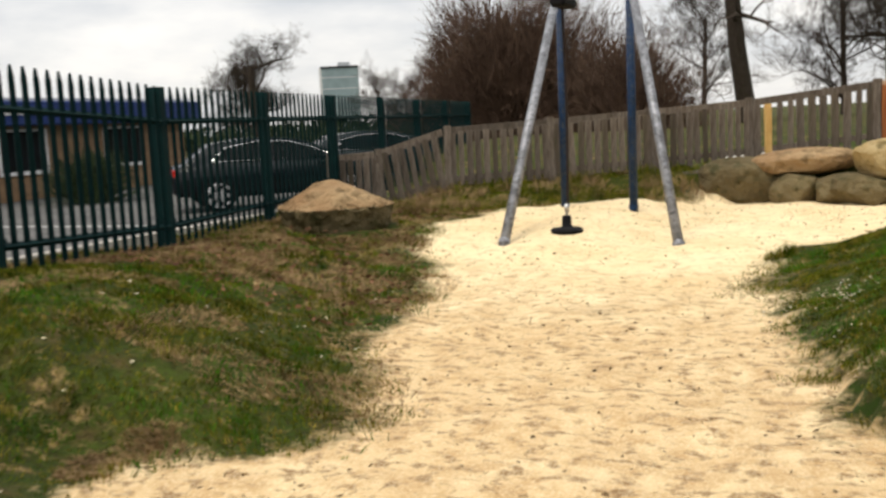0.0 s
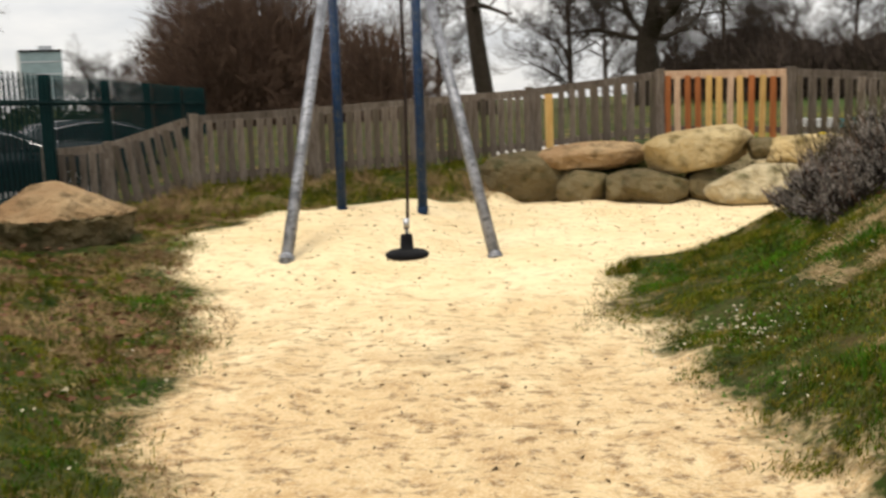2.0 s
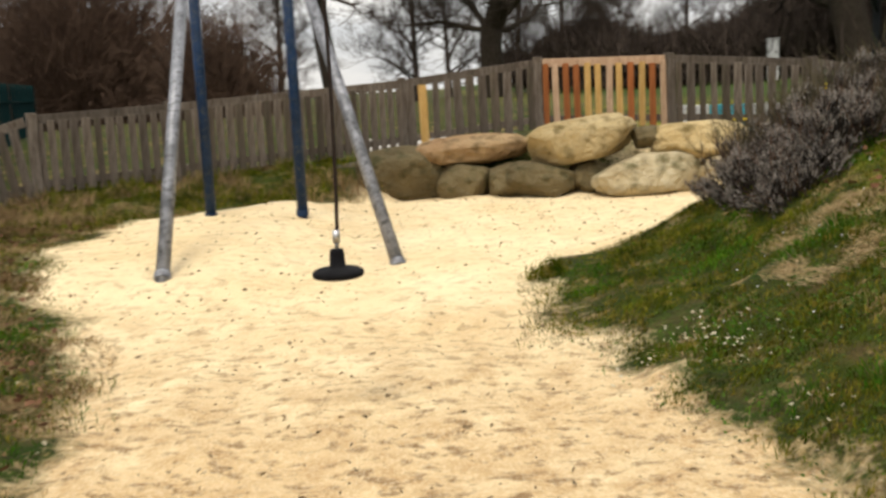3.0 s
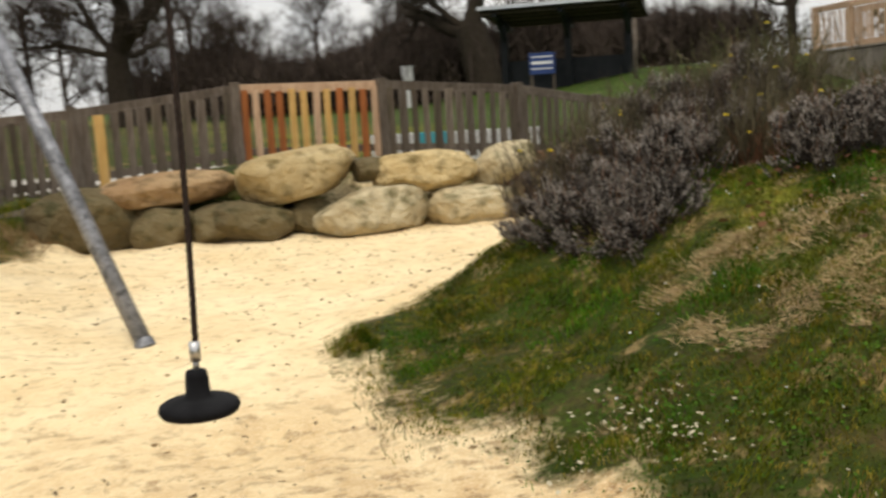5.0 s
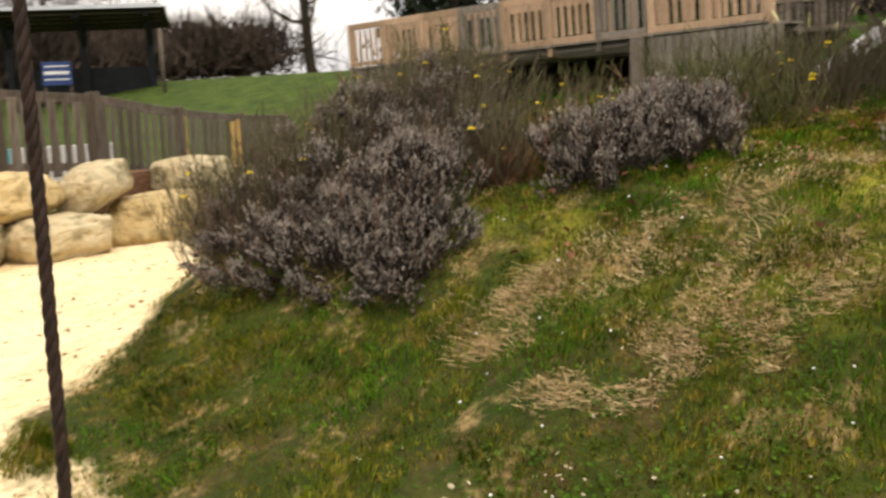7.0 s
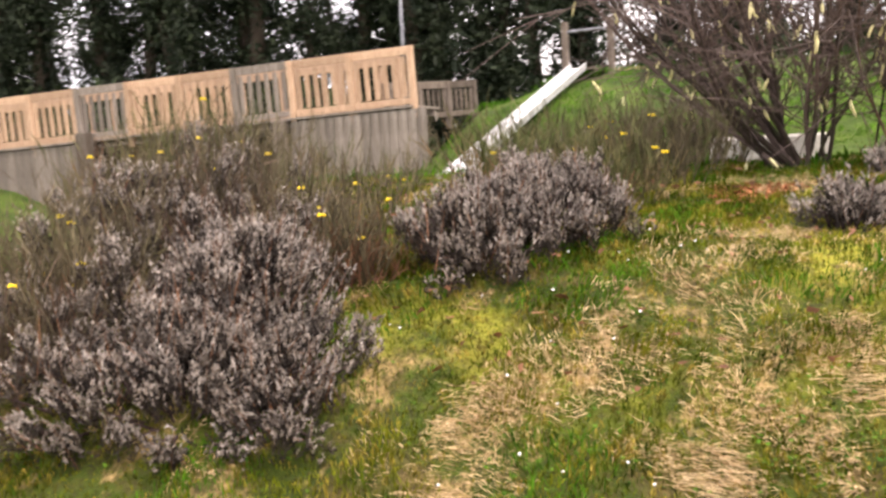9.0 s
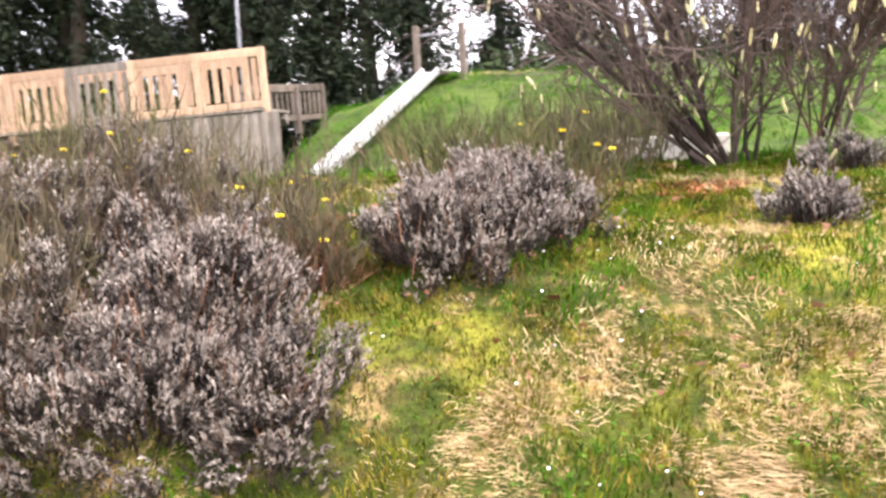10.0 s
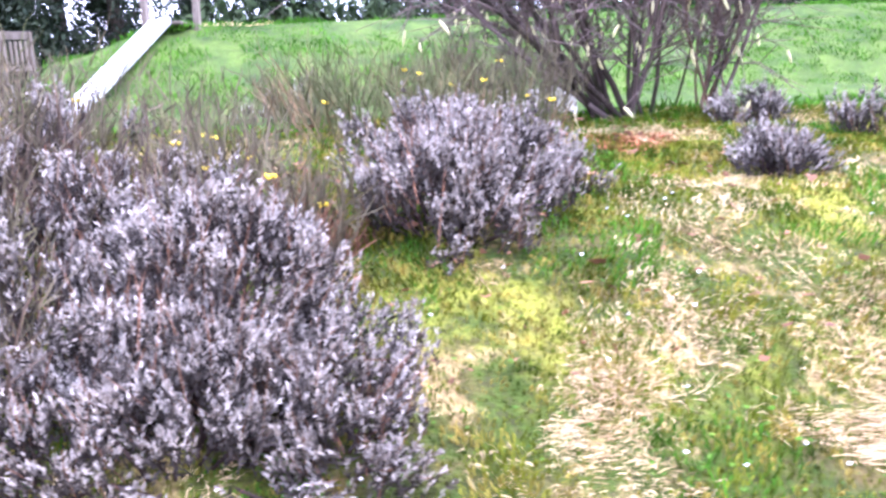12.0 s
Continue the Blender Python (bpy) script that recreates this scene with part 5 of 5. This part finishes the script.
    tagged(part("dry_stalk", blades("dry_stalk", base[k], base[k] + d[k] * (length[k] * 1.7)[:, None], np.full(len(k), 0.004), rng.normal(0, 0.004, (len(k), 3)), rng), leaf_brown, ob, "dry brown stalks"), kind="stuff")
    return ob


LL = "grey-lilac lavender bush with dry flower heads on the slope"
lavender(0.58, 10.22, 0.42, 0.33, 900, 1, LL)
lavender(0.88, 9.72, 0.42, 0.38, 1500, 2, LL)
lavender(0.58, 9.86, 0.38, 0.30, 1000, 14, LL)
lavender(0.58, 9.44, 0.27, 0.24, 700, 16, LL)
lavender(1.02, 10.25, 0.44, 0.40, 650, 3, LL)
lavender(1.36, 9.98, 0.36, 0.34, 700, 4, LL)
lavender(0.72, 10.80, 0.36, 0.34, 350, 5, LL)
lavender(1.42, 10.70, 0.46, 0.48, 500, 6, LL)
lavender(1.95, 10.35, 0.36, 0.46, 380, 17, "tall faded lavender bush mixed with dry broom")
lavender(2.35, 10.75, 0.40, 0.50, 300, 18, "tall faded lavender bush mixed with dry broom")
lavender(2.0, 11.4, 0.50, 0.45, 300, 12, LL)
lavender(1.50, 8.94, 0.34, 0.30, 1100, 7, "dense lavender bush with pale dry heads on the slope")
lavender(1.86, 8.66, 0.37, 0.32, 1200, 8, "dense lavender bush with pale dry heads on the slope")
lavender(2.25, 8.85, 0.34, 0.32, 700, 15, LL)
lavender(1.99, 7.42, 0.18, 0.16, 460, 9, "small grey lavender cushion in the grass")
lavender(2.95, 7.0, 0.19, 0.22, 280, 10, LL)
lavender(2.52, 6.66, 0.12, 0.20, 120, 11, "small pale grey-green lavender tuft in the grass")
lavender(6.2, 9.3, 0.45, 0.5, 350, 13, LL)


# ---------------------------------------------------------------- broom and wild stems
def broom(x, y, r, h, n, seed, label, flowers=8, lean=0.3, material=None):
    rng = np.random.default_rng(seed)
    z = gz(x, y)
    ob = thing("broom_shrub", label, "shrub", x, y, z, 0, "broom shrubs behind the lavender")
    a, s = rng.uniform(0, 2 * np.pi, n), np.sqrt(rng.uniform(0, 1, n))
    b = np.stack([np.cos(a) * s * r * 0.75, np.sin(a) * s * r * 0.75, np.zeros(n)], -1)
    b[:, 2] = ground(x + b[:, 0], y + b[:, 1]) - z - 0.02
    d = np.stack([np.cos(a) * s * lean, np.sin(a) * s * lean, np.ones(n)], -1) + rng.normal(0, 0.16, (n, 3))
    d /= np.linalg.norm(d, axis=1)[:, None]
    tip = b + d * (h * rng.uniform(0.45, 1.08, n))[:, None]
    bend = rng.normal(0, 0.05, (n, 3))
    tagged(part("stem_mass", blades("stem_mass", b, tip, rng.uniform(0.005, 0.011, n), bend, rng), material or broom_m, ob, "thin green-brown stems"), kind="stuff")
    m = n * 5
    j = rng.integers(0, n, m)
    f = rng.uniform(0.3, 0.98, m)[:, None]
    bb = b[j] * (1 - f) + tip[j] * f + bend[j] * (1 - np.abs(f - 0.55) / 0.55)
    tt = bb + d[j] * 0.10 + rng.normal(0, 0.05, (m, 3)) + np.array((0, 0, 0.03))
    tagged(part("twig_mass", blades("twig_mass", bb, tt, rng.uniform(0.003, 0.007, m), rng.normal(0, 0.01, (m, 3)), rng), material or broom_m, ob), kind="stuff")
    for k in range(flowers):
        q = int(rng.integers(0, n))
        bm = fresh()
        c = Vector(tip[q])
        for i in range(5):
            an = i * 2 * math.pi / 5
            bmesh.ops.create_icosphere(bm, subdivisions=1, radius=0.008, matrix=Matrix.Translation(c + Vector((0.013 * math.cos(an), 0.013 * math.sin(an), 0.004 * (i % 2)))))
        part("flower", bm, yellow_m, ob, "small yellow flower")
    return ob


BL = "wispy green-brown broom with a few yellow flowers"
rb = random.Random(4)
for i, (x, y, r, h, n) in enumerate(((1.75, 9.75, 0.26, 0.46, 50), (1.15, 10.65, 0.40, 0.60, 90), (2.0, 10.5, 0.5, 0.62, 120), (2.5, 9.7, 0.4, 0.30, 30), (2.6, 11.1, 0.6, 0.7, 150), (2.95, 9.0, 0.5, 0.52, 80), (3.2, 8.3, 0.45, 0.52, 80),
                                     (3.3, 10.2, 0.5, 0.22, 20), (3.7, 9.1, 0.55, 0.42, 60), (4.0, 8.2, 0.5, 0.55, 90), (1.1, 11.4, 0.45, 0.65, 100), (1.9, 12.1, 0.6, 0.75, 100), (3.1, 12.2, 0.7, 0.8, 80), (0.8, 10.5, 0.25, 0.5, 50),
                                     (2.6, 8.5, 0.3, 0.40, 70), (1.38, 9.45, 0.16, 0.36, 50), (4.4, 11.2, 0.7, 0.3, 40), (4.4, 13.2, 0.8, 0.9, 80), (5.6, 12.2, 0.8, 0.5, 40), (3.0, 13.6, 0.7, 0.85, 90), (3.9, 14.8, 0.7, 0.9, 90))):
    dry = x < 2.1 or i % 3 == 0
    broom(x, y, r, h, int(n * 1.5), 40 + i, "wispy dry brown broom with a few yellow flowers" if dry else BL, 2 if h < 0.6 else 4, 0.3, broom_dry if dry else broom_m)
for x, y, r, h, n, seed in ((0.62, 10.62, 0.30, 0.42, 70, 81), (0.95, 10.95, 0.35, 0.55, 80, 82), (1.55, 10.25, 0.35, 0.52, 80, 83), (1.75, 11.0, 0.45, 0.6, 90, 84), (2.3, 10.9, 0.45, 0.58, 80, 85), (1.35, 9.72, 0.16, 0.40, 40, 86), (3.05, 11.35, 0.5, 0.6, 150, 88), (2.7, 10.7, 0.5, 0.55, 130, 90), (3.4, 11.7, 0.5, 0.6, 120, 92), (4.7, 9.0, 0.6, 0.5, 110, 94), (5.3, 9.9, 0.6, 0.5, 90, 96), (4.5, 8.3, 0.5, 0.45, 90, 98)):
    broom(x, y, r, h, n, seed, "brown twiggy dead brush among the lavender", 0, 0.5, dead_brush if seed % 2 else broom_dry)


# ---------------------------------------------------------------- hazel with catkins
def hazel(x, y):
    rng = np.random.default_rng(77)
    z = gz(x, y)
    ob = thing("hazel_shrub", "bare many-stemmed hazel hung with pale yellow catkins", "shrub", x, y, z)
    tips = []
    twigs = Tubes()
    # a leaning clump of thick dark stems, a few upright ones, and a thin second clump beside it
    plan = [(0, 0, 0.10, 0.25 + 0.75 * rng.random(), 0.013, 0.022, 0) for k in range(13)]
    plan += [(0, 0, 0.12, rng.uniform(-0.35, 0.25), 0.009, 0.015, 0) for k in range(8)]
    plan += [(0.15, -0.55, 0.13, rng.uniform(-0.3, 0.35), 0.007, 0.014, 1) for k in range(11)]
    for i, (cx, cy, s, tilt, ra, rb_, kind) in enumerate(plan):
        p = np.array((cx + rng.normal(0, s * 0.6), cy + rng.normal(0, s * 0.6), -0.05))
        d = np.array((rng.normal(-0.05, 0.28), tilt + rng.normal(0, 0.08), 1.0))
        d /= np.linalg.norm(d)
        L = rng.uniform(1.4, 2.5)
        pts = [p]
        for k in range(9):
            d = d + rng.normal(0, 0.11, 3) + np.array((0, 0, 0.05))
            d /= np.linalg.norm(d)
            pts.append(pts[-1] + d * L / 9)
        r0 = rng.uniform(ra, rb_)
        t = Tubes()
        t.add(pts, np.linspace(r0, r0 * 0.3, 10), 7)
        part("stem", t.mesh("stem"), twig_red if kind and i % 2 else (bark if i % 4 else twig_pale), ob, "", True)
        for k in range(30):
            f = rng.uniform(0.16, 0.99) * 9
            j = min(int(f), 8)
            q = pts[j] + (pts[j + 1] - pts[j]) * (f - j)
            dd = (pts[j + 1] - pts[j]) / (L / 9) + rng.normal(0, 0.6, 3)
            dd /= np.linalg.norm(dd)
            ln = rng.uniform(0.18, 0.55)
            m = q + dd * ln * 0.5 + rng.normal(0, 0.025, 3)
            e = q + dd * ln + np.array((0, 0, 0.02))
            twigs.add([q, m, e], [0.006, 0.0045, 0.0025], 3)
            for g in range(4):
                w = m + (e - m) * rng.random()
                e2 = w + (dd + rng.normal(0, 0.6, 3)) * ln * 0.5
                twigs.add([w, e2], [0.0035, 0.002], 3)
                tips.append(e2)
            tips.append(e)
    tagged(part("twig_mass", twigs.mesh("twig_mass"), twig_pale, ob, "fine purplish twigs"), kind="stuff")
    catkins = []
    for k in range(3):
        t = Tubes()
        zz = np.linspace(0, -0.070 - 0.014 * k, 6)
        t.add(np.stack([0.010 * np.sin(zz * 30 + k), 0.006 * np.cos(zz * 25), zz], -1), [0.003, 0.008, 0.009, 0.0085, 0.007, 0.003], 6)
        me = t.mesh("catkin")
        me.materials.append(catkin_m)
        catkins.append(me)
    for n, k in enumerate(rng.choice(len(tips), 300, replace=False)):
        part("catkin", catkins[n % 3], None, ob).matrix_basis = pose(*tips[k], rng.uniform(-28, 28), rng.uniform(-28, 28), rng.uniform(0, 360))


hazel(3.48, 7.52)

# ---------------------------------------------------------------- turf, straw, litter
rng = np.random.default_rng(11)


def sand_in(x, y):
    ins = np.minimum(np.minimum(x - along(SAND_L, y), along(SAND_R, y) - x), 16.3 - y)
    return np.where((x > -2.2) & (y > 12), np.maximum(ins, np.minimum(np.minimum(15.9 - y, x + 2.4), 3.4 - x)), ins)


def turf(name, label, x0, x1, y0, y1, n, length, width, material, seed, keep=None, flat=0.0, cat="grass"):
    rng = np.random.default_rng(seed)
    x, y = rng.uniform(x0, x1, n), rng.uniform(y0, y1, n)
    ok = sand_in(x, y) + 0.35 * lumps(x, y, seed + 50, 0.35) < rng.uniform(-0.35, 0.18, n)
    ok &= (x > pal_x(y) - 0.3) & (np.hypot(x + 6.42, y - 11.07) > 0.78)
    if keep is not None:
        ok &= keep(x, y)
    x, y = x[ok], y[ok]
    m = len(x)
    tuft = 0.72 + 0.75 * lumps(x, y, seed + 1, 0.22) * (flat < 0.5) + 0.3 * lumps(x, y, seed + 4, 0.09)
    b = np.stack([x, y, ground(x, y) + lumps(x, y, 5, 0.3) * 0.034 + lumps(x, y, 6, 0.9) * 0.024 - 0.008], -1)
    lean = np.stack([lumps(x, y, seed + 2, 0.4), lumps(x, y, seed + 3, 0.4), np.zeros(m)], -1) * (0.6 + flat)
    d = lean + rng.normal(0, 0.42, (m, 3)) * (1, 1, 0.2) + np.array((0, 0, 1.0 - 0.75 * flat))
    d /= np.linalg.norm(d, axis=1)[:, None]
    d[:, 2] = np.abs(d[:, 2])
    L = rng.uniform(0.5, 1.1, m) * length * tuft
    tip = b + d * L[:, None]
    bend = rng.normal(0, 0.006, (m, 3)) + np.array((0, 0, 0.012 if flat < 0.9 else 0.004))
    ob = part(name, blades(name, b, tip, rng.uniform(0.7, 1.3, m) * width, bend, rng), material)
    return tagged(ob, label, cat, kind="stuff")


patch = lambda s, size, lo: (lambda x, y: lumps(x, y, s, size) + 0.5 * lumps(x, y, s + 1, size / 2.3) > lo)
SWATHS = ((0.50, 8.75, 0.74, 8.44, 0.10), (0.74, 8.44, 0.95, 7.88, 0.13), (1.02, 8.28, 1.16, 8.10, 0.09), (0.53, 8.18, 0.36, 7.86, 0.09), (0.62, 7.86, 0.50, 7.60, 0.08), (0.90, 7.56, 0.74, 7.42, 0.10),
          (1.38, 8.02, 1.52, 7.80, 0.10), (1.86, 7.62, 1.66, 7.80, 0.12), (0.40, 9.02, 0.34, 8.66, 0.09), (1.2, 7.2, 1.0, 6.9, 0.14), (0.1, 8.3, 0.2, 7.9, 0.06))


def in_swath(x, y):
    """Near one of the swaths of flattened straw."""
    best = np.full(np.shape(x), 9.0)
    for x0, y0, x1, y1, w in SWATHS:
        dx, dy = x1 - x0, y1 - y0
        f = np.clip(((x - x0) * dx + (y - y0) * dy) / (dx * dx + dy * dy), 0, 1)
        best = np.minimum(best, np.hypot(x - x0 - f * dx, y - y0 - f * dy) / w)
    return best + 0.9 * lumps(x, y, 71, 0.10) + 0.5 * lumps(x, y, 72, 0.30) < 1.0 + np.random.default_rng(7).uniform(-0.5, 0.5, np.shape(x))


not_swath = lambda f: (lambda x, y: f(x, y) & ~in_swath(x, y))
turf("grass", "short green grass on the slope beside the sand", -1.5, 4.5, 4.5, 11.6, 250000, 0.050, 0.0046, grass_m, 21, patch(90, 0.5, -0.8))
turf("grass", "bright lush tufts of grass on the slope", -1.0, 4.0, 5.0, 10.5, 60000, 0.065, 0.0046, grass_lush, 27, not_swath(patch(98, 0.40, 0.15)))
turf("grass", "rough green grass on the bank by the railings", -8.2, -2.0, 2.5, 16, 170000, 0.065, 0.006, grass_m, 22, patch(92, 0.6, -1.0))
turf("grass", "bright tufts of grass on the bank by the railings", -7.5, -2.2, 2.5, 11, 50000, 0.07, 0.006, grass_lush, 29, patch(99, 0.45, 0.15))
turf("grass", "grass along the foot of the timber fence", -8.0, -2.2, 13, 17.2, 30000, 0.19, 0.007, grass_m, 23, patch(103, 0.5, -0.35))
turf("dead_grass", "tall brown dead grass along the fence bank", -8.0, -2.2, 12.6, 16.6, 26000, 0.20, 0.006, bracken_m, 36, patch(105, 0.5, 0.0), 0.2, "dead grass")
turf("dead_grass", "pale dead straw lying in patches on the slope", -1.2, 4.2, 4.8, 10.8, 110000, 0.08, 0.0028, straw_m, 24, lambda x, y: patch(94, 0.24, 0.32)(x, y) & (ground(x, y) > 0.52 + 0.22 * lumps(x, y, 120, 0.5)), 0.85, "dead grass")
turf("dead_grass", "flattened swaths of pale straw on the slope", -0.6, 3.2, 6.0, 10.2, 190000, 0.12, 0.0026, straw_m, 28, in_swath, 1.15, "dead grass")
turf("dead_grass", "tan dead grass and bracken on the bank", -7.5, -2.4, 4.5, 14.5, 120000, 0.10, 0.005, bracken_m, 25, patch(96, 0.7, 0.0), 0.7, "dead grass")
turf("dead_grass", "tan dead grass round the lone boulder", -7.6, -4.4, 7.0, 11.8, 48000, 0.11, 0.006, bracken_m, 37, patch(107, 0.35, -0.35), 0.6, "dead grass")
disc = lambda cx, cy, r: (lambda x, y: np.hypot(x - cx, y - cy) + 0.3 * r * lumps(x, y, 83, r / 2) < r)
turf("dead_grass", "tan dried grass on the hill top by the slide", 17.4, 20, 9.0, 11.0, 5000, 0.10, 0.012, straw_m, 38, disc(18.7, 10.0, 0.8), 0.6, "dead grass")
turf("grass_tuft", "dark long grass tuft at the sand's edge", -1.35, -0.75, 9.9, 10.5, 3600, 0.10, 0.005, grass_m, 31, disc(-1.05, 10.2, 0.2))
turf("dead_grass", "brown heap of dead grass on the bank", -3.9, -2.9, 3.3, 4.2, 9000, 0.10, 0.005, bracken_m, 32, disc(-3.42, 3.72, 0.26), 0.7, "dead grass")
turf("dead_leaves", "red-brown dead leaves heaped below the hazel", 2.3, 3.1, 7.4, 8.2, 5000, 0.05, 0.022, leaf_red, 33, disc(2.68, 7.8, 0.24), 1.1, "dead leaves")
turf("dead_stems", "brown dead stems between the lavender bushes", 1.1, 2.0, 9.0, 9.8, 1800, 0.26, 0.006, leaf_brown, 34, disc(1.48, 9.42, 0.20), 0.0, "dead stems")
turf("dead_grass", "pale bleached grass at the sand's edge", -1.0, 0.0, 7.2, 8.6, 5000, 0.05, 0.004, straw_m, 35, disc(-0.50, 7.95, 0.22), 0.9, "dead grass")
turf("grass", "grass on the far hill and field", 3.5, 24, -9, 17, 200000, 0.10, 0.014, grass_lush, 26, patch(101, 1.1, -0.45))

# litter on the sand and dead leaves on the grass
def litter(name, label, x0, x1, y0, y1, n, size, material, seed, in_sand_only):
    rng = np.random.default_rng(seed)
    x, y = rng.uniform(x0, x1, n), rng.uniform(y0, y1, n)
    ins = sand_in(x, y)
    ok = ins > 0.0 if in_sand_only else (ins < 0) & (x > pal_x(y))
    x, y = x[ok], y[ok]
    m = len(x)
    b = np.stack([x, y, ground(x, y) + 0.018 + (lumps(x, y, 3, 0.23) * 0.016 + lumps(x, y, 4, 0.55) * 0.018 if in_sand_only else 0.03)], -1)
    a = rng.uniform(0, 2 * np.pi, m)
    L = rng.uniform(0.4, 1.3, m) * size
    tip = b + np.stack([np.cos(a), np.sin(a), rng.uniform(-0.1, 0.3, m)], -1) * L[:, None]
    ob = part(name, blades(name, b, tip, L * rng.uniform(0.15, 0.6, m), rng.normal(0, 0.004, (m, 3)), rng), material)
    return tagged(ob, label, "litter", kind="stuff")


litter("wood_litter", "small dark wood chips scattered on the sand", -5.5, 3, 2.5, 16, 5200, 0.03, chip_m, 61, True)
litter("leaf_litter", "brown dead leaves on the bank", -7.0, -3.4, 6.5, 13.0, 2400, 0.05, leaf_brown, 62, False)
litter("leaf_litter", "brown dead leaves below the shrubs", 0.6, 3.6, 7.4, 11, 500, 0.05, leaf_brown, 63, False)


# daisies dotted over the turf
rng = np.random.default_rng(91)
dx_, dy_ = rng.uniform(-0.9, 2.2, 150), rng.uniform(5.5, 9.6, 150)
keep = (sand_in(dx_, dy_) < -0.05) & (lumps(dx_, dy_, 88, 0.7) > -0.1)
bm = fresh()
for x, y in zip(dx_[keep], dy_[keep]):
    bmesh.ops.create_cone(bm, cap_ends=True, segments=7, radius1=0.004, radius2=0.006, depth=0.005, matrix=pose(x, y, gz(x, y) + 0.045, rng.uniform(-20, 20), rng.uniform(-20, 20), 0))
tagged(part("daisy", bm, white_paint), "tiny white daisies dotted over the grass", "flower", kind="stuff")


# clover and other small broad leaves low on the slope; bleached leaves at the sand's edge
def leaflets(name, label, cx, cy, sx, sy, n, size, material, seed, up, cat):
    rng = np.random.default_rng(seed)
    x, y = rng.normal(cx, sx, n), rng.normal(cy, sy, n)
    ok = (sand_in(x, y) < 0.25) & (lumps(x, y, seed, 0.25) > -0.2)
    x, y = x[ok], y[ok]
    m = len(x)
    c = np.stack([x, y, ground(x, y) + rng.uniform(0.3, 1.0, m) * up], -1)
    nrm = rng.normal(0, 0.35, (m, 3)) + np.array((0, 0, 1.0))
    nrm /= np.linalg.norm(nrm, axis=1)[:, None]
    u = np.cross(nrm, rng.normal(size=(m, 3)))
    u /= np.linalg.norm(u, axis=1)[:, None]
    w = np.cross(nrm, u)
    r = (rng.uniform(0.5, 1.2, m) * size)[:, None]
    a = np.arange(6) * np.pi / 3
    ring = c[:, None] + r[:, None] * (np.cos(a)[None, :, None] * u[:, None] + 0.75 * np.sin(a)[None, :, None] * w[:, None])
    ring = ring + (np.cos(2 * a)[None, :, None] * 0.2) * r[:, None] * nrm[:, None]
    i = np.arange(m)[:, None] * 6
    ob = part(name, mesh_np(name, ring.reshape(-1, 3), np.concatenate([i + np.array([[0, 1, 2, 3]]), i + np.array([[0, 3, 4, 5]])])), material)
    return tagged(ob, label, cat, kind="stuff")


leaflets("clover", "patches of small round clover leaves in the grass", 0.10, 7.3, 0.45, 0.6, 3000, 0.010, clover_m, 111, 0.05, "clover")
leaflets("clover", "clover leaves low on the grassy slope", -0.1, 8.2, 0.4, 0.8, 1800, 0.009, clover_m, 112, 0.045, "clover")
leaflets("bleached_leaves", "bleached dry leaves scattered at the sand's edge", -0.5, 7.9, 0.22, 0.26, 150, 0.013, pale_leaf, 113, 0.03, "dead leaves")
leaflets("bleached_leaves", "bleached dry leaves scattered at the sand's edge", -0.25, 6.7, 0.25, 0.5, 80, 0.012, pale_leaf, 114, 0.03, "dead leaves")
leaflets("bleached_leaves", "a few bleached leaves on the left bank", -3.7, 6.6, 0.7, 1.7, 90, 0.016, pale_leaf, 115, 0.05, "dead leaves")
